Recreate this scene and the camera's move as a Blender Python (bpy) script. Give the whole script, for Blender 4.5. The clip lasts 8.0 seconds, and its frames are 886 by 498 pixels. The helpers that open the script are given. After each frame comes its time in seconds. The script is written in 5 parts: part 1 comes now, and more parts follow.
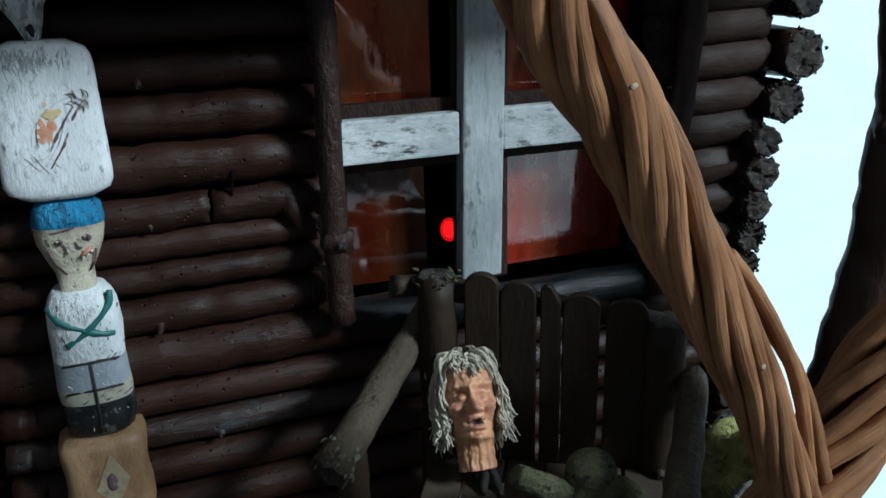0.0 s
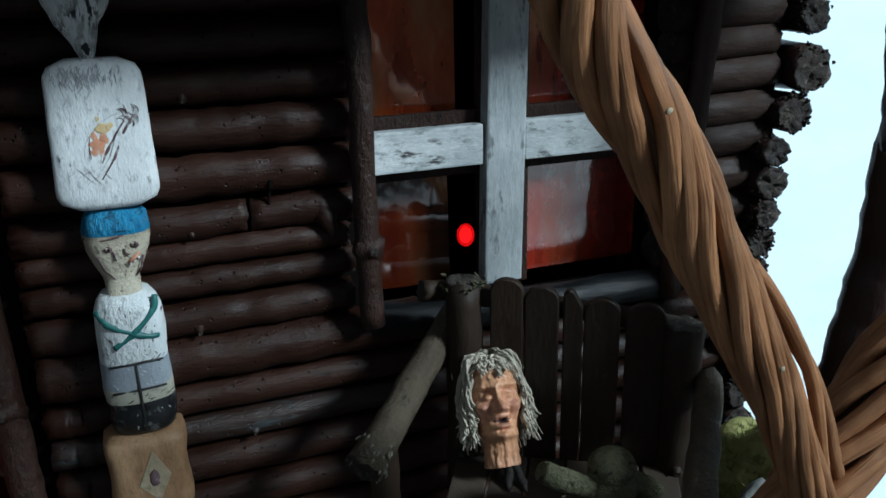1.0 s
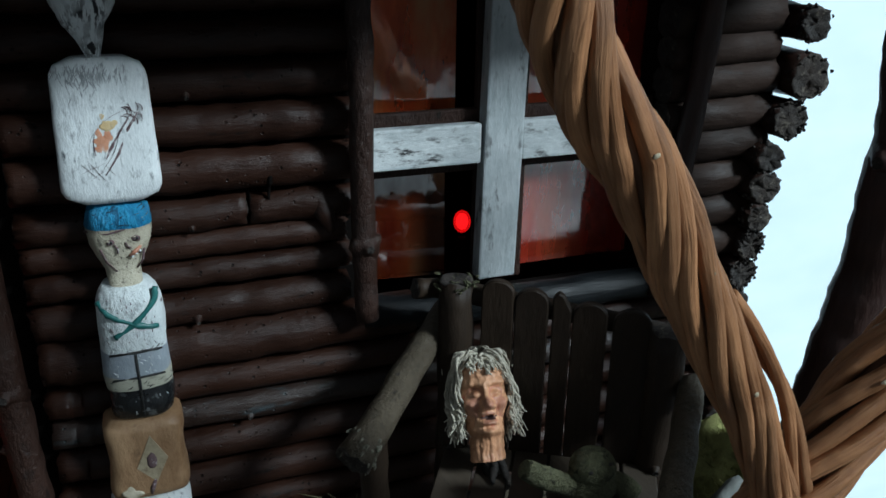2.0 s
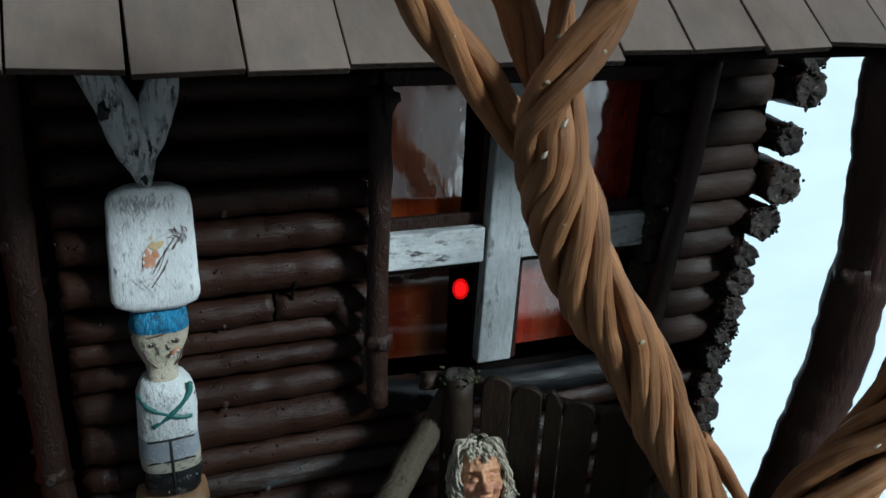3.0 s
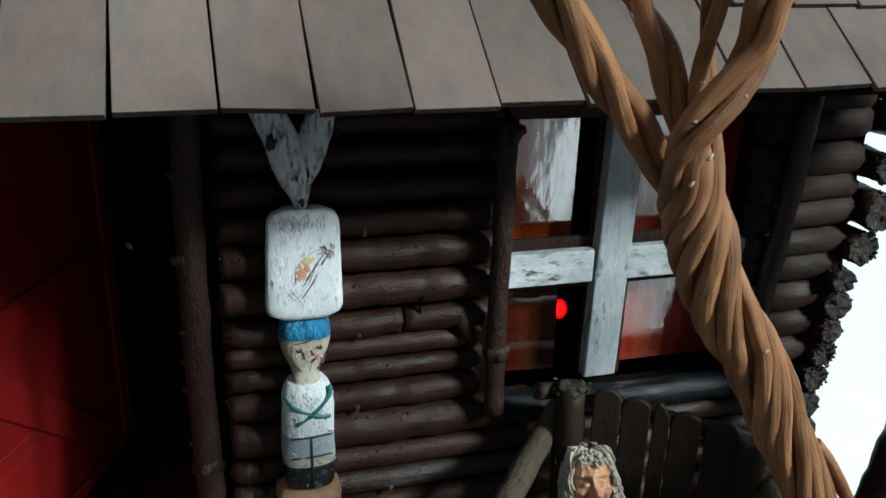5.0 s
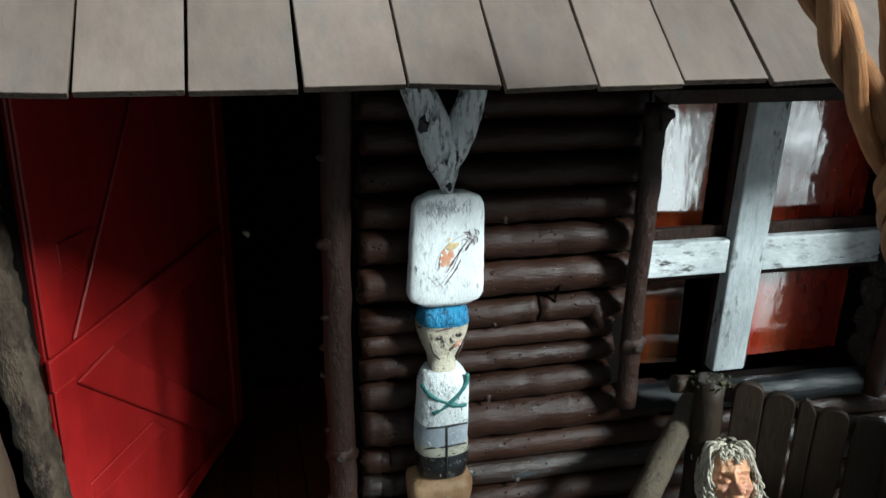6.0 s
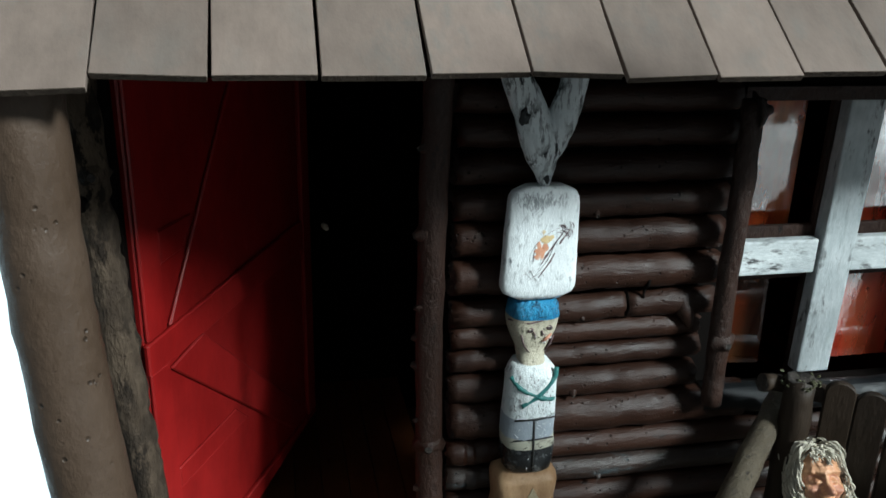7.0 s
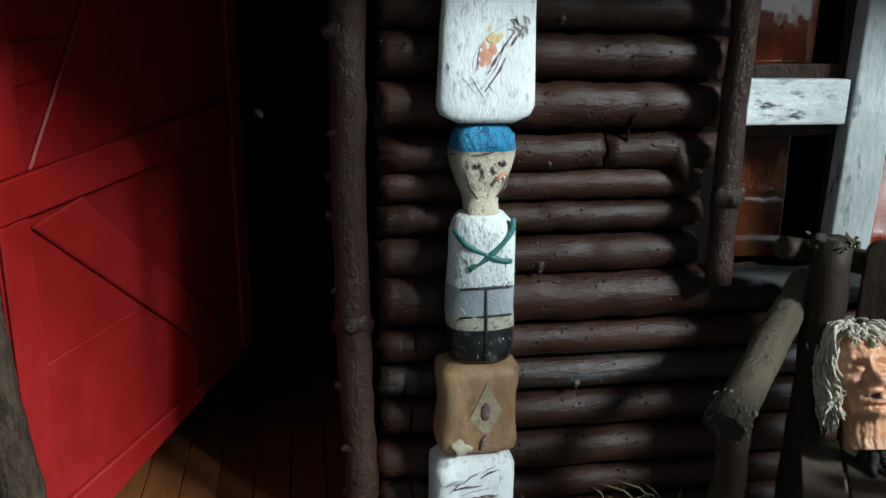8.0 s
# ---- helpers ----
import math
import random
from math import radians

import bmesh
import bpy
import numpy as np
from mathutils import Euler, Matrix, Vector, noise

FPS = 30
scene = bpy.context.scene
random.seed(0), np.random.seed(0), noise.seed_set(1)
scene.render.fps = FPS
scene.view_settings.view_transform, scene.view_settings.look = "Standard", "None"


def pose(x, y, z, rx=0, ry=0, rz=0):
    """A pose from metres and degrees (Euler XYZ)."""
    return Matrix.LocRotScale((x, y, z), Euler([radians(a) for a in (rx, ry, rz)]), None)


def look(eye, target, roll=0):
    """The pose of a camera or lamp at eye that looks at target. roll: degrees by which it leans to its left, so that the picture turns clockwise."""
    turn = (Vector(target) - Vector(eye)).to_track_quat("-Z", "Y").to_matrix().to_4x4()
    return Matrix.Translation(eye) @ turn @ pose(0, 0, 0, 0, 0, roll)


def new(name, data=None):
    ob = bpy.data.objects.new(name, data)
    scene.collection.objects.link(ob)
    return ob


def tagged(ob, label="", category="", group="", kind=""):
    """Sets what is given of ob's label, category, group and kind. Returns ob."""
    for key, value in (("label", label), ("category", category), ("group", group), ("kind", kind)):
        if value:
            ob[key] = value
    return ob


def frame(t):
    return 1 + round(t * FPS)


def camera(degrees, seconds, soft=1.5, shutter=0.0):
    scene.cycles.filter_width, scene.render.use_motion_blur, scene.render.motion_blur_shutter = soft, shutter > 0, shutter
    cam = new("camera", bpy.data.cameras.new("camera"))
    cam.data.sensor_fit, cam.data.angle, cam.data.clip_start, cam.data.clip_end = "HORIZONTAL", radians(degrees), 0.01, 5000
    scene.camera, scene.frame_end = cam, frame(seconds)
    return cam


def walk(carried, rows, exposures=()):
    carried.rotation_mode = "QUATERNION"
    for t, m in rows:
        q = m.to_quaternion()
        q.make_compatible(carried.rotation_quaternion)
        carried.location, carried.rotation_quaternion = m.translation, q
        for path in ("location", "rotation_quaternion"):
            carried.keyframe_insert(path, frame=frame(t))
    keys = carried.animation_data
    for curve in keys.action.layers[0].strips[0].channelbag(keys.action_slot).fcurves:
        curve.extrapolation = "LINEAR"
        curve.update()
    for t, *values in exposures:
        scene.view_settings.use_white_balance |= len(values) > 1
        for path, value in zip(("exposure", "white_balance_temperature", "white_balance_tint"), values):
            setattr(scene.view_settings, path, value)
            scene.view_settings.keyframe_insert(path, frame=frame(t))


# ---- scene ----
cam = camera(56.0, 8.0, soft=1.6)
# seconds, place in metres, turn in degrees
ROWS = [
    (0, -0.0426, -0.2459, 0.2218, 71.25, 1.42, -20.92),
    (0.5, -0.0422, -0.2565, 0.2299, 72.16, 1.80, -20.57),
    (1, -0.0548, -0.2525, 0.2272, 71.36, 1.25, -21.06),
    (1.2, -0.0528, -0.2551, 0.2270, 71.55, 1.14, -20.95),
    (2.3, -0.0556, -0.2524, 0.2526, 67.89, -1.85, -20.95),
    (2.5, -0.0648, -0.2476, 0.2619, 68.04, -2.38, -21.55),
    (3, -0.0666, -0.2637, 0.2850, 68.25, -2.50, -20.81),
    (3.5, -0.0763, -0.2751, 0.2776, 68.77, -3.05, -20.52),
    (4, -0.0742, -0.2835, 0.2858, 69.27, -2.73, -19.38),
    (4.5, -0.0889, -0.2818, 0.2908, 69.77, -2.20, -17.86),
    (4.7, -0.0887, -0.2823, 0.2927, 69.77, -1.91, -17.21),
    (5.8, -0.1224, -0.2705, 0.2852, 70.01, -1.32, -14.19),
    (6, -0.1273, -0.2686, 0.2839, 69.88, -1.22, -13.63),
    (6.5, -0.1502, -0.2626, 0.2747, 70.08, -1.64, -12.48),
    (7, -0.1493, -0.2668, 0.2796, 70.21, -1.40, -11.41),
    (7.5, -0.1387, -0.2693, 0.2247, 73.27, -0.78, -10.01),
    (8, -0.1111, -0.2338, 0.1947, 74.30, -0.76, -9.55),
]
walk(cam, [(t, pose(*p)) for t, *p in ROWS], [(0, -0.05, 5800, 10), (0.5, -0.22, 5800, 10), (1.2, -0.05, 5800, 10), (2.5, -0.2, 5950, 10), (3.5, -0.15, 6050, 10), (4.7, 0.05, 6150, 10), (5.8, 0.8, 6300, 10), (6, 0.85, 6300, 10), (6.5, 0.6, 6300, 10), (7, 0.65, 6300, 10), (7.5, 0.62, 6350, 10), (8, 0.56, 6300, 10)])

# ---- light: bright overcast daylight, a wide soft sun from the front right ----
world = bpy.data.worlds.new("overcast")
scene.world = world
world.use_nodes = True
wn = world.node_tree
bg = wn.nodes["Background"]
co = wn.nodes.new("ShaderNodeTexCoord")
sep = wn.nodes.new("ShaderNodeSeparateXYZ")
sky = wn.nodes.new("ShaderNodeValToRGB")
wn.links.new(co.outputs["Generated"], sep.inputs[0])
wn.links.new(sep.outputs["Z"], sky.inputs[0])
for e, (p, v) in zip((sky.color_ramp.elements[0], sky.color_ramp.elements[1], sky.color_ramp.elements.new(0.15), sky.color_ramp.elements.new(0.45)), ((0.0, 0.6), (1.0, 1.1), (0.15, 0.9), (0.45, 0.85))):
    e.position, e.color = p, (0.78 * v, 0.97 * v, 1.02 * v, 1)
wn.links.new(sky.outputs[0], bg.inputs["Color"])
bg.inputs["Strength"].default_value = 0.19
sun = new("sun", bpy.data.lights.new("sun", "SUN"))
sun.data.energy, sun.data.angle, sun.data.color = 3.75, radians(11), (0.89, 1.0, 0.99)
sun.matrix_world = look((0.74, -0.8, 0.71), (0, 0, 0))


# ---- materials ----
def shader(name, rough=0.5, metal=0.0, spec=0.5):
    m = bpy.data.materials.new(name)
    m.use_nodes = True
    b = m.node_tree.nodes["Principled BSDF"]
    b.inputs["Roughness"].default_value = rough
    b.inputs["Metallic"].default_value = metal
    b.inputs["Specular IOR Level"].default_value = spec
    return m, m.node_tree, b


def noise_tex(nt, scale, stretch=(1, 1, 1), detail=4.0, rough=0.6, space="Object"):
    co = nt.nodes.new("ShaderNodeTexCoord")
    mp = nt.nodes.new("ShaderNodeMapping")
    mp.inputs["Scale"].default_value = stretch
    nz = nt.nodes.new("ShaderNodeTexNoise")
    nz.inputs["Scale"].default_value, nz.inputs["Detail"].default_value = scale, detail
    nz.inputs["Roughness"].default_value = rough
    nt.links.new(co.outputs[space], mp.inputs[0])
    nt.links.new(mp.outputs[0], nz.inputs["Vector"])
    return nz


def ramp(nt, src, stops):
    r = nt.nodes.new("ShaderNodeValToRGB")
    while len(r.color_ramp.elements) < len(stops):
        r.color_ramp.elements.new(0.5)
    for e, (p, c) in zip(r.color_ramp.elements, stops):
        e.position, e.color = p, (*c, 1) if len(c) == 3 else c
    nt.links.new(src, r.inputs[0])
    return r.outputs[0]


def mix_col(nt, fac, a, b, how="MIX"):
    x = nt.nodes.new("ShaderNodeMix")
    x.data_type, x.blend_type = "RGBA", how
    for sock, v in ((x.inputs["Factor"], fac), (x.inputs["A"], a), (x.inputs["B"], b)):
        if isinstance(v, (int, float)):
            sock.default_value = v
        elif isinstance(v, tuple):
            sock.default_value = (*v, 1)
        else:
            nt.links.new(v, sock)
    return x.outputs["Result"]


def bump(nt, b, src, strength, dist, below=None):
    n = nt.nodes.new("ShaderNodeBump")
    n.inputs["Strength"].default_value, n.inputs["Distance"].default_value = strength, dist
    nt.links.new(src, n.inputs["Height"])
    if below is not None:
        nt.links.new(below, n.inputs["Normal"])
    nt.links.new(n.outputs[0], b.inputs["Normal"])
    return n.outputs[0]


def vary(nt, col, low=0.75, high=1.25):
    info = nt.nodes.new("ShaderNodeObjectInfo")
    g = ramp(nt, info.outputs["Random"], [(0, (low,) * 3), (1, (high,) * 3)])
    return mix_col(nt, 1.0, col, g, "MULTIPLY")


def painted(name, dark, light, worn, wear=0.35, rough=0.45, axis=(1, 1, 1), grain=900, depth=0.0006, spread=(0.75, 1.25), spec=0.5, soft=0.1, relief=0.4, space="Object", pits=0):
    """Paint on wood: two tones in grain, worn spots, pores and relief."""
    m, nt, b = shader(name, rough, 0, spec)
    g = noise_tex(nt, grain, axis, 5, 0.65, space)
    big = noise_tex(nt, grain * 0.1, (1, 1, 1), 3)
    spots = noise_tex(nt, grain * 0.45, axis, 6, 0.7, space)
    col = ramp(nt, g.outputs[0], [(0.3, dark), (0.7, light)])
    col = mix_col(nt, 0.5, col, ramp(nt, big.outputs[0], [(0.35, dark), (0.65, light)]))
    mask = ramp(nt, spots.outputs[0], [(1 - wear, (0, 0, 0)), (min(1, 1 - wear + soft), (1, 1, 1))])
    mask = mix_col(nt, 1.0, mask, ramp(nt, big.outputs[0], [(0.38, (0.12,) * 3), (0.62, (1, 1, 1))]), "MULTIPLY")
    col = mix_col(nt, mask, col, worn)
    nt.links.new(vary(nt, col, *spread), b.inputs["Base Color"])
    nt.links.new(ramp(nt, big.outputs[0], [(0.3, (rough * 0.75,) * 3), (0.7, (min(1, rough * 1.3),) * 3)]), b.inputs["Roughness"])
    n1 = bump(nt, b, big.outputs[0], 0.4, depth * 1.2)
    n2 = bump(nt, b, g.outputs[0], relief, depth, n1)
    if pits:        # sparse pores and small pits in the skin
        co = nt.nodes.new("ShaderNodeTexCoord")
        vo = nt.nodes.new("ShaderNodeTexVoronoi")
        vo.inputs["Scale"].default_value = pits
        nt.links.new(co.outputs["Object"], vo.inputs["Vector"])
        dot = ramp(nt, vo.outputs["Distance"], [(0.1, (1, 1, 1)), (0.24, (0, 0, 0))])
        few = noise_tex(nt, pits * 0.3, (1, 1, 1), 2)
        dot = mix_col(nt, 1.0, dot, ramp(nt, few.outputs[0], [(0.5, (0, 0, 0)), (0.58, (1, 1, 1))]), "MULTIPLY")
        old = b.inputs["Base Color"].links[0].from_socket
        nt.links.new(mix_col(nt, dot, old, worn), b.inputs["Base Color"])
        inv = nt.nodes.new("ShaderNodeInvert")
        nt.links.new(dot, inv.inputs["Color"])
        bump(nt, b, inv.outputs[0], 0.8, 0.0006, n2)
    return m


ALONG_X, ALONG_Z, EVEN = (0.12, 1, 1), (1, 1, 0.12), (1, 1, 1)
M_LOG = painted("brown_log_paint", (0.01594, 0.005854, 0.003388), (0.03406, 0.01383, 0.008279), (0.002747, 0.001615, 0.001129), 0.4, 0.44, (0.3, 1, 1), 600, 0.0009, (0.75, 1.15), 0.24, 0.06, 0.56, "Object", 420)
M_LOGBLUE = painted("log_paint_with_blue_patches", (0.0132, 0.00608, 0.00384), (0.024, 0.0132, 0.0096), (0.036, 0.048, 0.0528), 0.44, 0.42, (0.3, 1, 1), 500, 0.0012, (1, 1), 0.42, 0.1, 0.6, "Object", 420)
M_LOGGREY = painted("greyer_log_paint", (0.0187, 0.01018, 0.007254), (0.0374, 0.02182, 0.016), (0.033, 0.03298, 0.03348), 0.4, 0.62, (0.3, 1, 1), 420, 0.0011, (0.75, 1.2), 0.2, 0.1, 0.6)
M_POST = painted("brown_post_paint", (0.02075, 0.008417, 0.005166), (0.04149, 0.01776, 0.01121), (0.007216, 0.003895, 0.002583), 0.42, 0.5, (1, 1, 0.6), 480, 0.0016, (0.85, 1.15), 0.36, 0.06, 0.8)
M_BARK = painted("grey_bark", (0.01925, 0.01217, 0.0081), (0.09625, 0.06833, 0.0468), (0.0077, 0.005148, 0.0036), 0.5, 0.85, (1, 1, 0.4), 330, 0.003, (1, 1), 0.2, 0.06, 0.9)
M_PORCH = painted("porch_post_paint", (0.05, 0.031, 0.02), (0.078, 0.05, 0.034), (0.03, 0.0195, 0.013), 0.34, 0.48, (1, 1, 0.7), 420, 0.0012, (1, 1), 0.35, 0.1, 0.45, "Object", 300)
M_DARKPOST = painted("dark_post_paint", (0.02, 0.00779, 0.00544), (0.05, 0.02009, 0.0144), (0.075, 0.041, 0.032), 0.38, 0.42, (1, 1, 0.3), 400, 0.0011, (0.85, 1.15), 0.45, 0.1, 0.6)
M_CUT = painted("rough_cut_end", (0.008, 0.006, 0.005), (0.04, 0.03, 0.024), (0.14, 0.12, 0.095), 0.46, 0.85, EVEN, 900, 0.0025)
M_SHINGLE = painted("shingle_paint", (0.112, 0.085, 0.07), (0.2, 0.152, 0.126), (0.118, 0.116, 0.106), 0.5, 0.62, (1, 0.5, 0.5), 150, 0.0007, (0.84, 1.16), 0.35, 0.22, 0.45)
M_SHINGLE_END = painted("dark_shingle_end", (0.02, 0.014, 0.01), (0.07, 0.051, 0.038), (0.012, 0.009, 0.007), 0.45, 0.8, EVEN, 700, 0.0015, (0.9, 1.1), 0.2, 0.1, 0.8)
# near-black wood: shade of the room and log gaps is in its colour
M_DARKWOOD_SHADE = painted("dark_wood_with_shade", (0.0027, 0.00202, 0.0018), (0.0054, 0.00383, 0.00315), (0.0018, 0.00135, 0.0009), 0.36, 0.9, ALONG_Z, 500, 0.0005, (0.9, 1.1), 0.06)
M_FLOOR = painted("varnished_floor", (0.0819, 0.0277, 0.009568), (0.1764, 0.06318, 0.02163), (0.05985, 0.02187, 0.007904), 0.35, 0.35, (1, 0.1, 1), 500, 0.0003)
M_RED = painted("red_door_paint", (0.1454, 0.004531, 0.004531), (0.2602, 0.009823, 0.00906), (0.07652, 0.00302, 0.00302), 0.42, 0.42, (1, 1, 0.5), 130, 0.0006, (0.94, 1.06), 0.3, 0.25)
M_WHITE = painted("white_paint", (0.6, 0.63, 0.64), (0.78, 0.81, 0.81), (0.12, 0.135, 0.145), 0.465, 0.55, (1, 1, 0.35), 1200, 0.0009, (0.97, 1.03), 0.4, 0.12, 0.35)
M_FORK = painted("scratched_white_paint", (0.7, 0.74, 0.75), (0.84, 0.87, 0.87), (0.02, 0.022, 0.024), 0.5, 0.55, (1, 1, 0.2), 1500, 0.0011, (0.97, 1.03), 0.4, 0.05, 0.4)
M_WHITEBAR = painted("thin_white_paint", (0.38, 0.42, 0.43), (0.72, 0.75, 0.75), (0.045, 0.045, 0.045), 0.48, 0.55, (0.35, 1, 1), 750, 0.0007, (0.95, 1.05), 0.4, 0.1)
M_WHITEPOST = painted("thin_white_paint_upright", (0.4, 0.45, 0.46), (0.68, 0.71, 0.72), (0.05, 0.05, 0.05), 0.47, 0.55, (1, 1, 0.3), 620, 0.0008, (0.95, 1.05), 0.4, 0.1)
M_BENCH = painted("bench_brown_paint", (0.01362, 0.0081, 0.004696), (0.02913, 0.01802, 0.01069), (0.0545, 0.03719, 0.0224), 0.38, 0.6, (1, 1, 0.3), 500, 0.001, (0.75, 1.25), 0.25)
M_ARM = painted("bench_arm_wood", (0.04698, 0.03508, 0.02266), (0.09865, 0.07684, 0.04969), (0.01691, 0.01169, 0.008039), 0.45, 0.55, EVEN, 600, 0.0018, (0.9, 1.1), 0.35, 0.1, 0.8)
M_PALELICHEN = painted("pale_lichen", (0.08, 0.075, 0.055), (0.2, 0.19, 0.145), (0.03, 0.025, 0.02), 0.42, 0.85, EVEN, 900, 0.001)
M_SEAT = painted("bench_seat_wood", (0.0432, 0.03268, 0.0238), (0.07344, 0.05624, 0.0408), (0.02592, 0.019, 0.0136), 0.4, 0.55, (1, 0.3, 1), 500, 0.0006)
M_SILL = painted("blue_grey_sill_log", (0.00255, 0.003057, 0.003536), (0.007395, 0.009222, 0.01088), (0.01734, 0.02266, 0.02666), 0.43, 0.5, ALONG_X, 600, 0.0012, (1, 1), 0.25)
M_BLUE = painted("blue_paint", (0.01, 0.13, 0.29), (0.04, 0.32, 0.53), (0.012, 0.06, 0.12), 0.45, 0.45, (1, 1, 0.3), 800, 0.0022, (1, 1), 0.4, 0.04, 0.8)
M_SKIN = painted("cream_paint", (0.36, 0.325, 0.24), (0.52, 0.475, 0.37), (0.1, 0.085, 0.07), 0.43, 0.5, EVEN, 700, 0.0012, (1, 1), 0.4, 0.08, 0.6, "Object", 900)
M_SHIRT = painted("scuffed_white_paint", (0.6, 0.65, 0.66), (0.78, 0.82, 0.81), (0.16, 0.18, 0.19), 0.44, 0.55, (1, 1, 0.5), 900, 0.0014, (1, 1), 0.4, 0.06, 0.6)
M_GREY = painted("grey_paint", (0.25, 0.29, 0.33), (0.36, 0.4, 0.44), (0.55, 0.58, 0.6), 0.42, 0.5, (1, 1, 0.5), 600, 0.0008)
M_CREAM = painted("band_paint", (0.38, 0.37, 0.29), (0.55, 0.53, 0.43), (0.06, 0.06, 0.055), 0.45, 0.5, (0.3, 1, 1), 500, 0.0012)
M_BLACK = painted("black_paint", (0.006, 0.007, 0.008), (0.016, 0.018, 0.02), (0.3, 0.32, 0.32), 0.45, 0.32, EVEN, 500, 0.001, (1, 1), 0.5, 0.04)
M_TAN = painted("tan_carved_wood", (0.17, 0.085, 0.038), (0.46, 0.29, 0.16), (0.08, 0.045, 0.025), 0.42, 0.5, (1, 1, 0.6), 230, 0.0012, (1, 1), 0.4, 0.12, 0.6)
M_PALE = painted("pale_patch", (0.42, 0.37, 0.26), (0.6, 0.54, 0.42), (0.12, 0.08, 0.06), 0.38, 0.6, EVEN, 800, 0.0006)
M_DIAMOND = painted("worn_pale_paint", (0.24, 0.19, 0.115), (0.46, 0.39, 0.27), (0.09, 0.055, 0.03), 0.5, 0.6, EVEN, 420, 0.001, (1, 1))
M_GREEN = painted("green_paint", (0.012, 0.1, 0.095), (0.035, 0.19, 0.175), (0.3, 0.4, 0.38), 0.4, 0.5, EVEN, 900, 0.0003)
M_INK_SHADE = painted("dark_scratch_and_shade", (0.05, 0.028, 0.03), (0.14, 0.085, 0.09), (0.42, 0.4, 0.4), 0.46, 0.7, EVEN, 900, 0.0003)
M_SMUDGE = painted("grey_smudge", (0.2, 0.215, 0.225), (0.42, 0.44, 0.45), (0.1, 0.11, 0.12), 0.46, 0.65, EVEN, 900, 0.0006, (1, 1))
M_YELLOW = painted("yellow_paint", (0.56, 0.38, 0.17), (0.66, 0.52, 0.3), (0.65, 0.62, 0.55), 0.5, 0.6, EVEN, 700, 0.0003, (1, 1))
M_ORANGE = painted("orange_paint", (0.5, 0.2, 0.11), (0.62, 0.33, 0.2), (0.68, 0.62, 0.56), 0.5, 0.6, EVEN, 900, 0.0003, (1, 1))
M_ROPE = painted("brown_wicker", (0.1683, 0.0672, 0.02484), (0.4182, 0.1987, 0.0874), (0.0612, 0.02496, 0.0092), 0.46, 0.55, (0.07, 1, 1), 800, 0.0011, (0.8, 1.2), 0.35, 0.16, 0.6, "UV")
# darker copy of the wicker: shade between the plies put into colour
M_ROPE_SHADE = painted("shaded_wicker", (0.0702, 0.02808, 0.01123), (0.1872, 0.08798, 0.04118), (0.02808, 0.01217, 0.00562), 0.46, 0.55, (0.07, 1, 1), 800, 0.0011, (0.75, 1.25), 0.35, 0.16, 0.6, "UV")
M_SEAM = painted("black_seam", (0.012, 0.012, 0.012), (0.03, 0.03, 0.03), (0.3, 0.32, 0.32), 0.45, 0.6, EVEN, 900, 0.0003)
M_FACE = painted("carved_flesh_wood", (0.36, 0.1653, 0.084), (0.58, 0.3132, 0.176), (0.36, 0.0696, 0.048), 0.44, 0.45, (1, 1, 0.5), 420, 0.0012)
M_RUDDY = painted("ruddy_painted_wood", (0.368, 0.1443, 0.0897), (0.5152, 0.2496, 0.156), (0.46, 0.2496, 0.1638), 0.44, 0.42, (1, 1, 0.5), 420, 0.0012, (1, 1))
M_MOUTH = painted("dark_mouth_slit", (0.03, 0.014, 0.012), (0.07, 0.03, 0.025), (0.1, 0.05, 0.04), 0.4, 0.6, EVEN, 600, 0.0006, (1, 1))
M_HAIR = painted("grey_hair_paint", (0.1672, 0.1452, 0.1092), (0.528, 0.484, 0.3931), (0.0352, 0.02992, 0.02271), 0.44, 0.55, (1, 1, 0.5), 700, 0.001)
M_MOSSDOLL = painted("olive_felt", (0.06, 0.062, 0.032), (0.19, 0.185, 0.105), (0.014, 0.014, 0.009), 0.45, 0.9, EVEN, 700, 0.003, (1, 1), 0.3, 0.05, 0.9)
M_MOSS = painted("moss", (0.168, 0.1668, 0.0585), (0.56, 0.5655, 0.221), (0.035, 0.029, 0.0156), 0.46, 0.95, EVEN, 260, 0.003, (1, 1), 0.2)
M_STONE = painted("grey_stone", (0.12, 0.13, 0.12), (0.28, 0.29, 0.27), (0.08, 0.08, 0.07), 0.36, 0.8, EVEN, 300, 0.0015)
M_EARTH = painted("dark_earth", (0.03, 0.024, 0.016), (0.09, 0.072, 0.045), (0.15, 0.13, 0.07), 0.36, 0.95, EVEN, 250, 0.003)
M_GRASS = painted("dry_grass", (0.05, 0.042, 0.018), (0.11, 0.095, 0.045), (0.04, 0.03, 0.015), 0.35, 0.7, EVEN, 500, 0.0002)
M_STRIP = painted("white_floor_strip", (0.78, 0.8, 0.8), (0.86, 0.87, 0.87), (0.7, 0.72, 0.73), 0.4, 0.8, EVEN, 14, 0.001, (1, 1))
M_GROUND = painted("dark_floor", (0.05, 0.05, 0.05), (0.07, 0.07, 0.07), (0.06, 0.06, 0.06), 0.33, 0.7, EVEN, 8, 0.001, (1, 1))
M_TABLE = painted("dark_table_wood", (0.05, 0.035, 0.025), (0.09, 0.062, 0.045), (0.03, 0.02, 0.015), 0.33, 0.5, ALONG_X, 90, 0.0004, (1, 1))
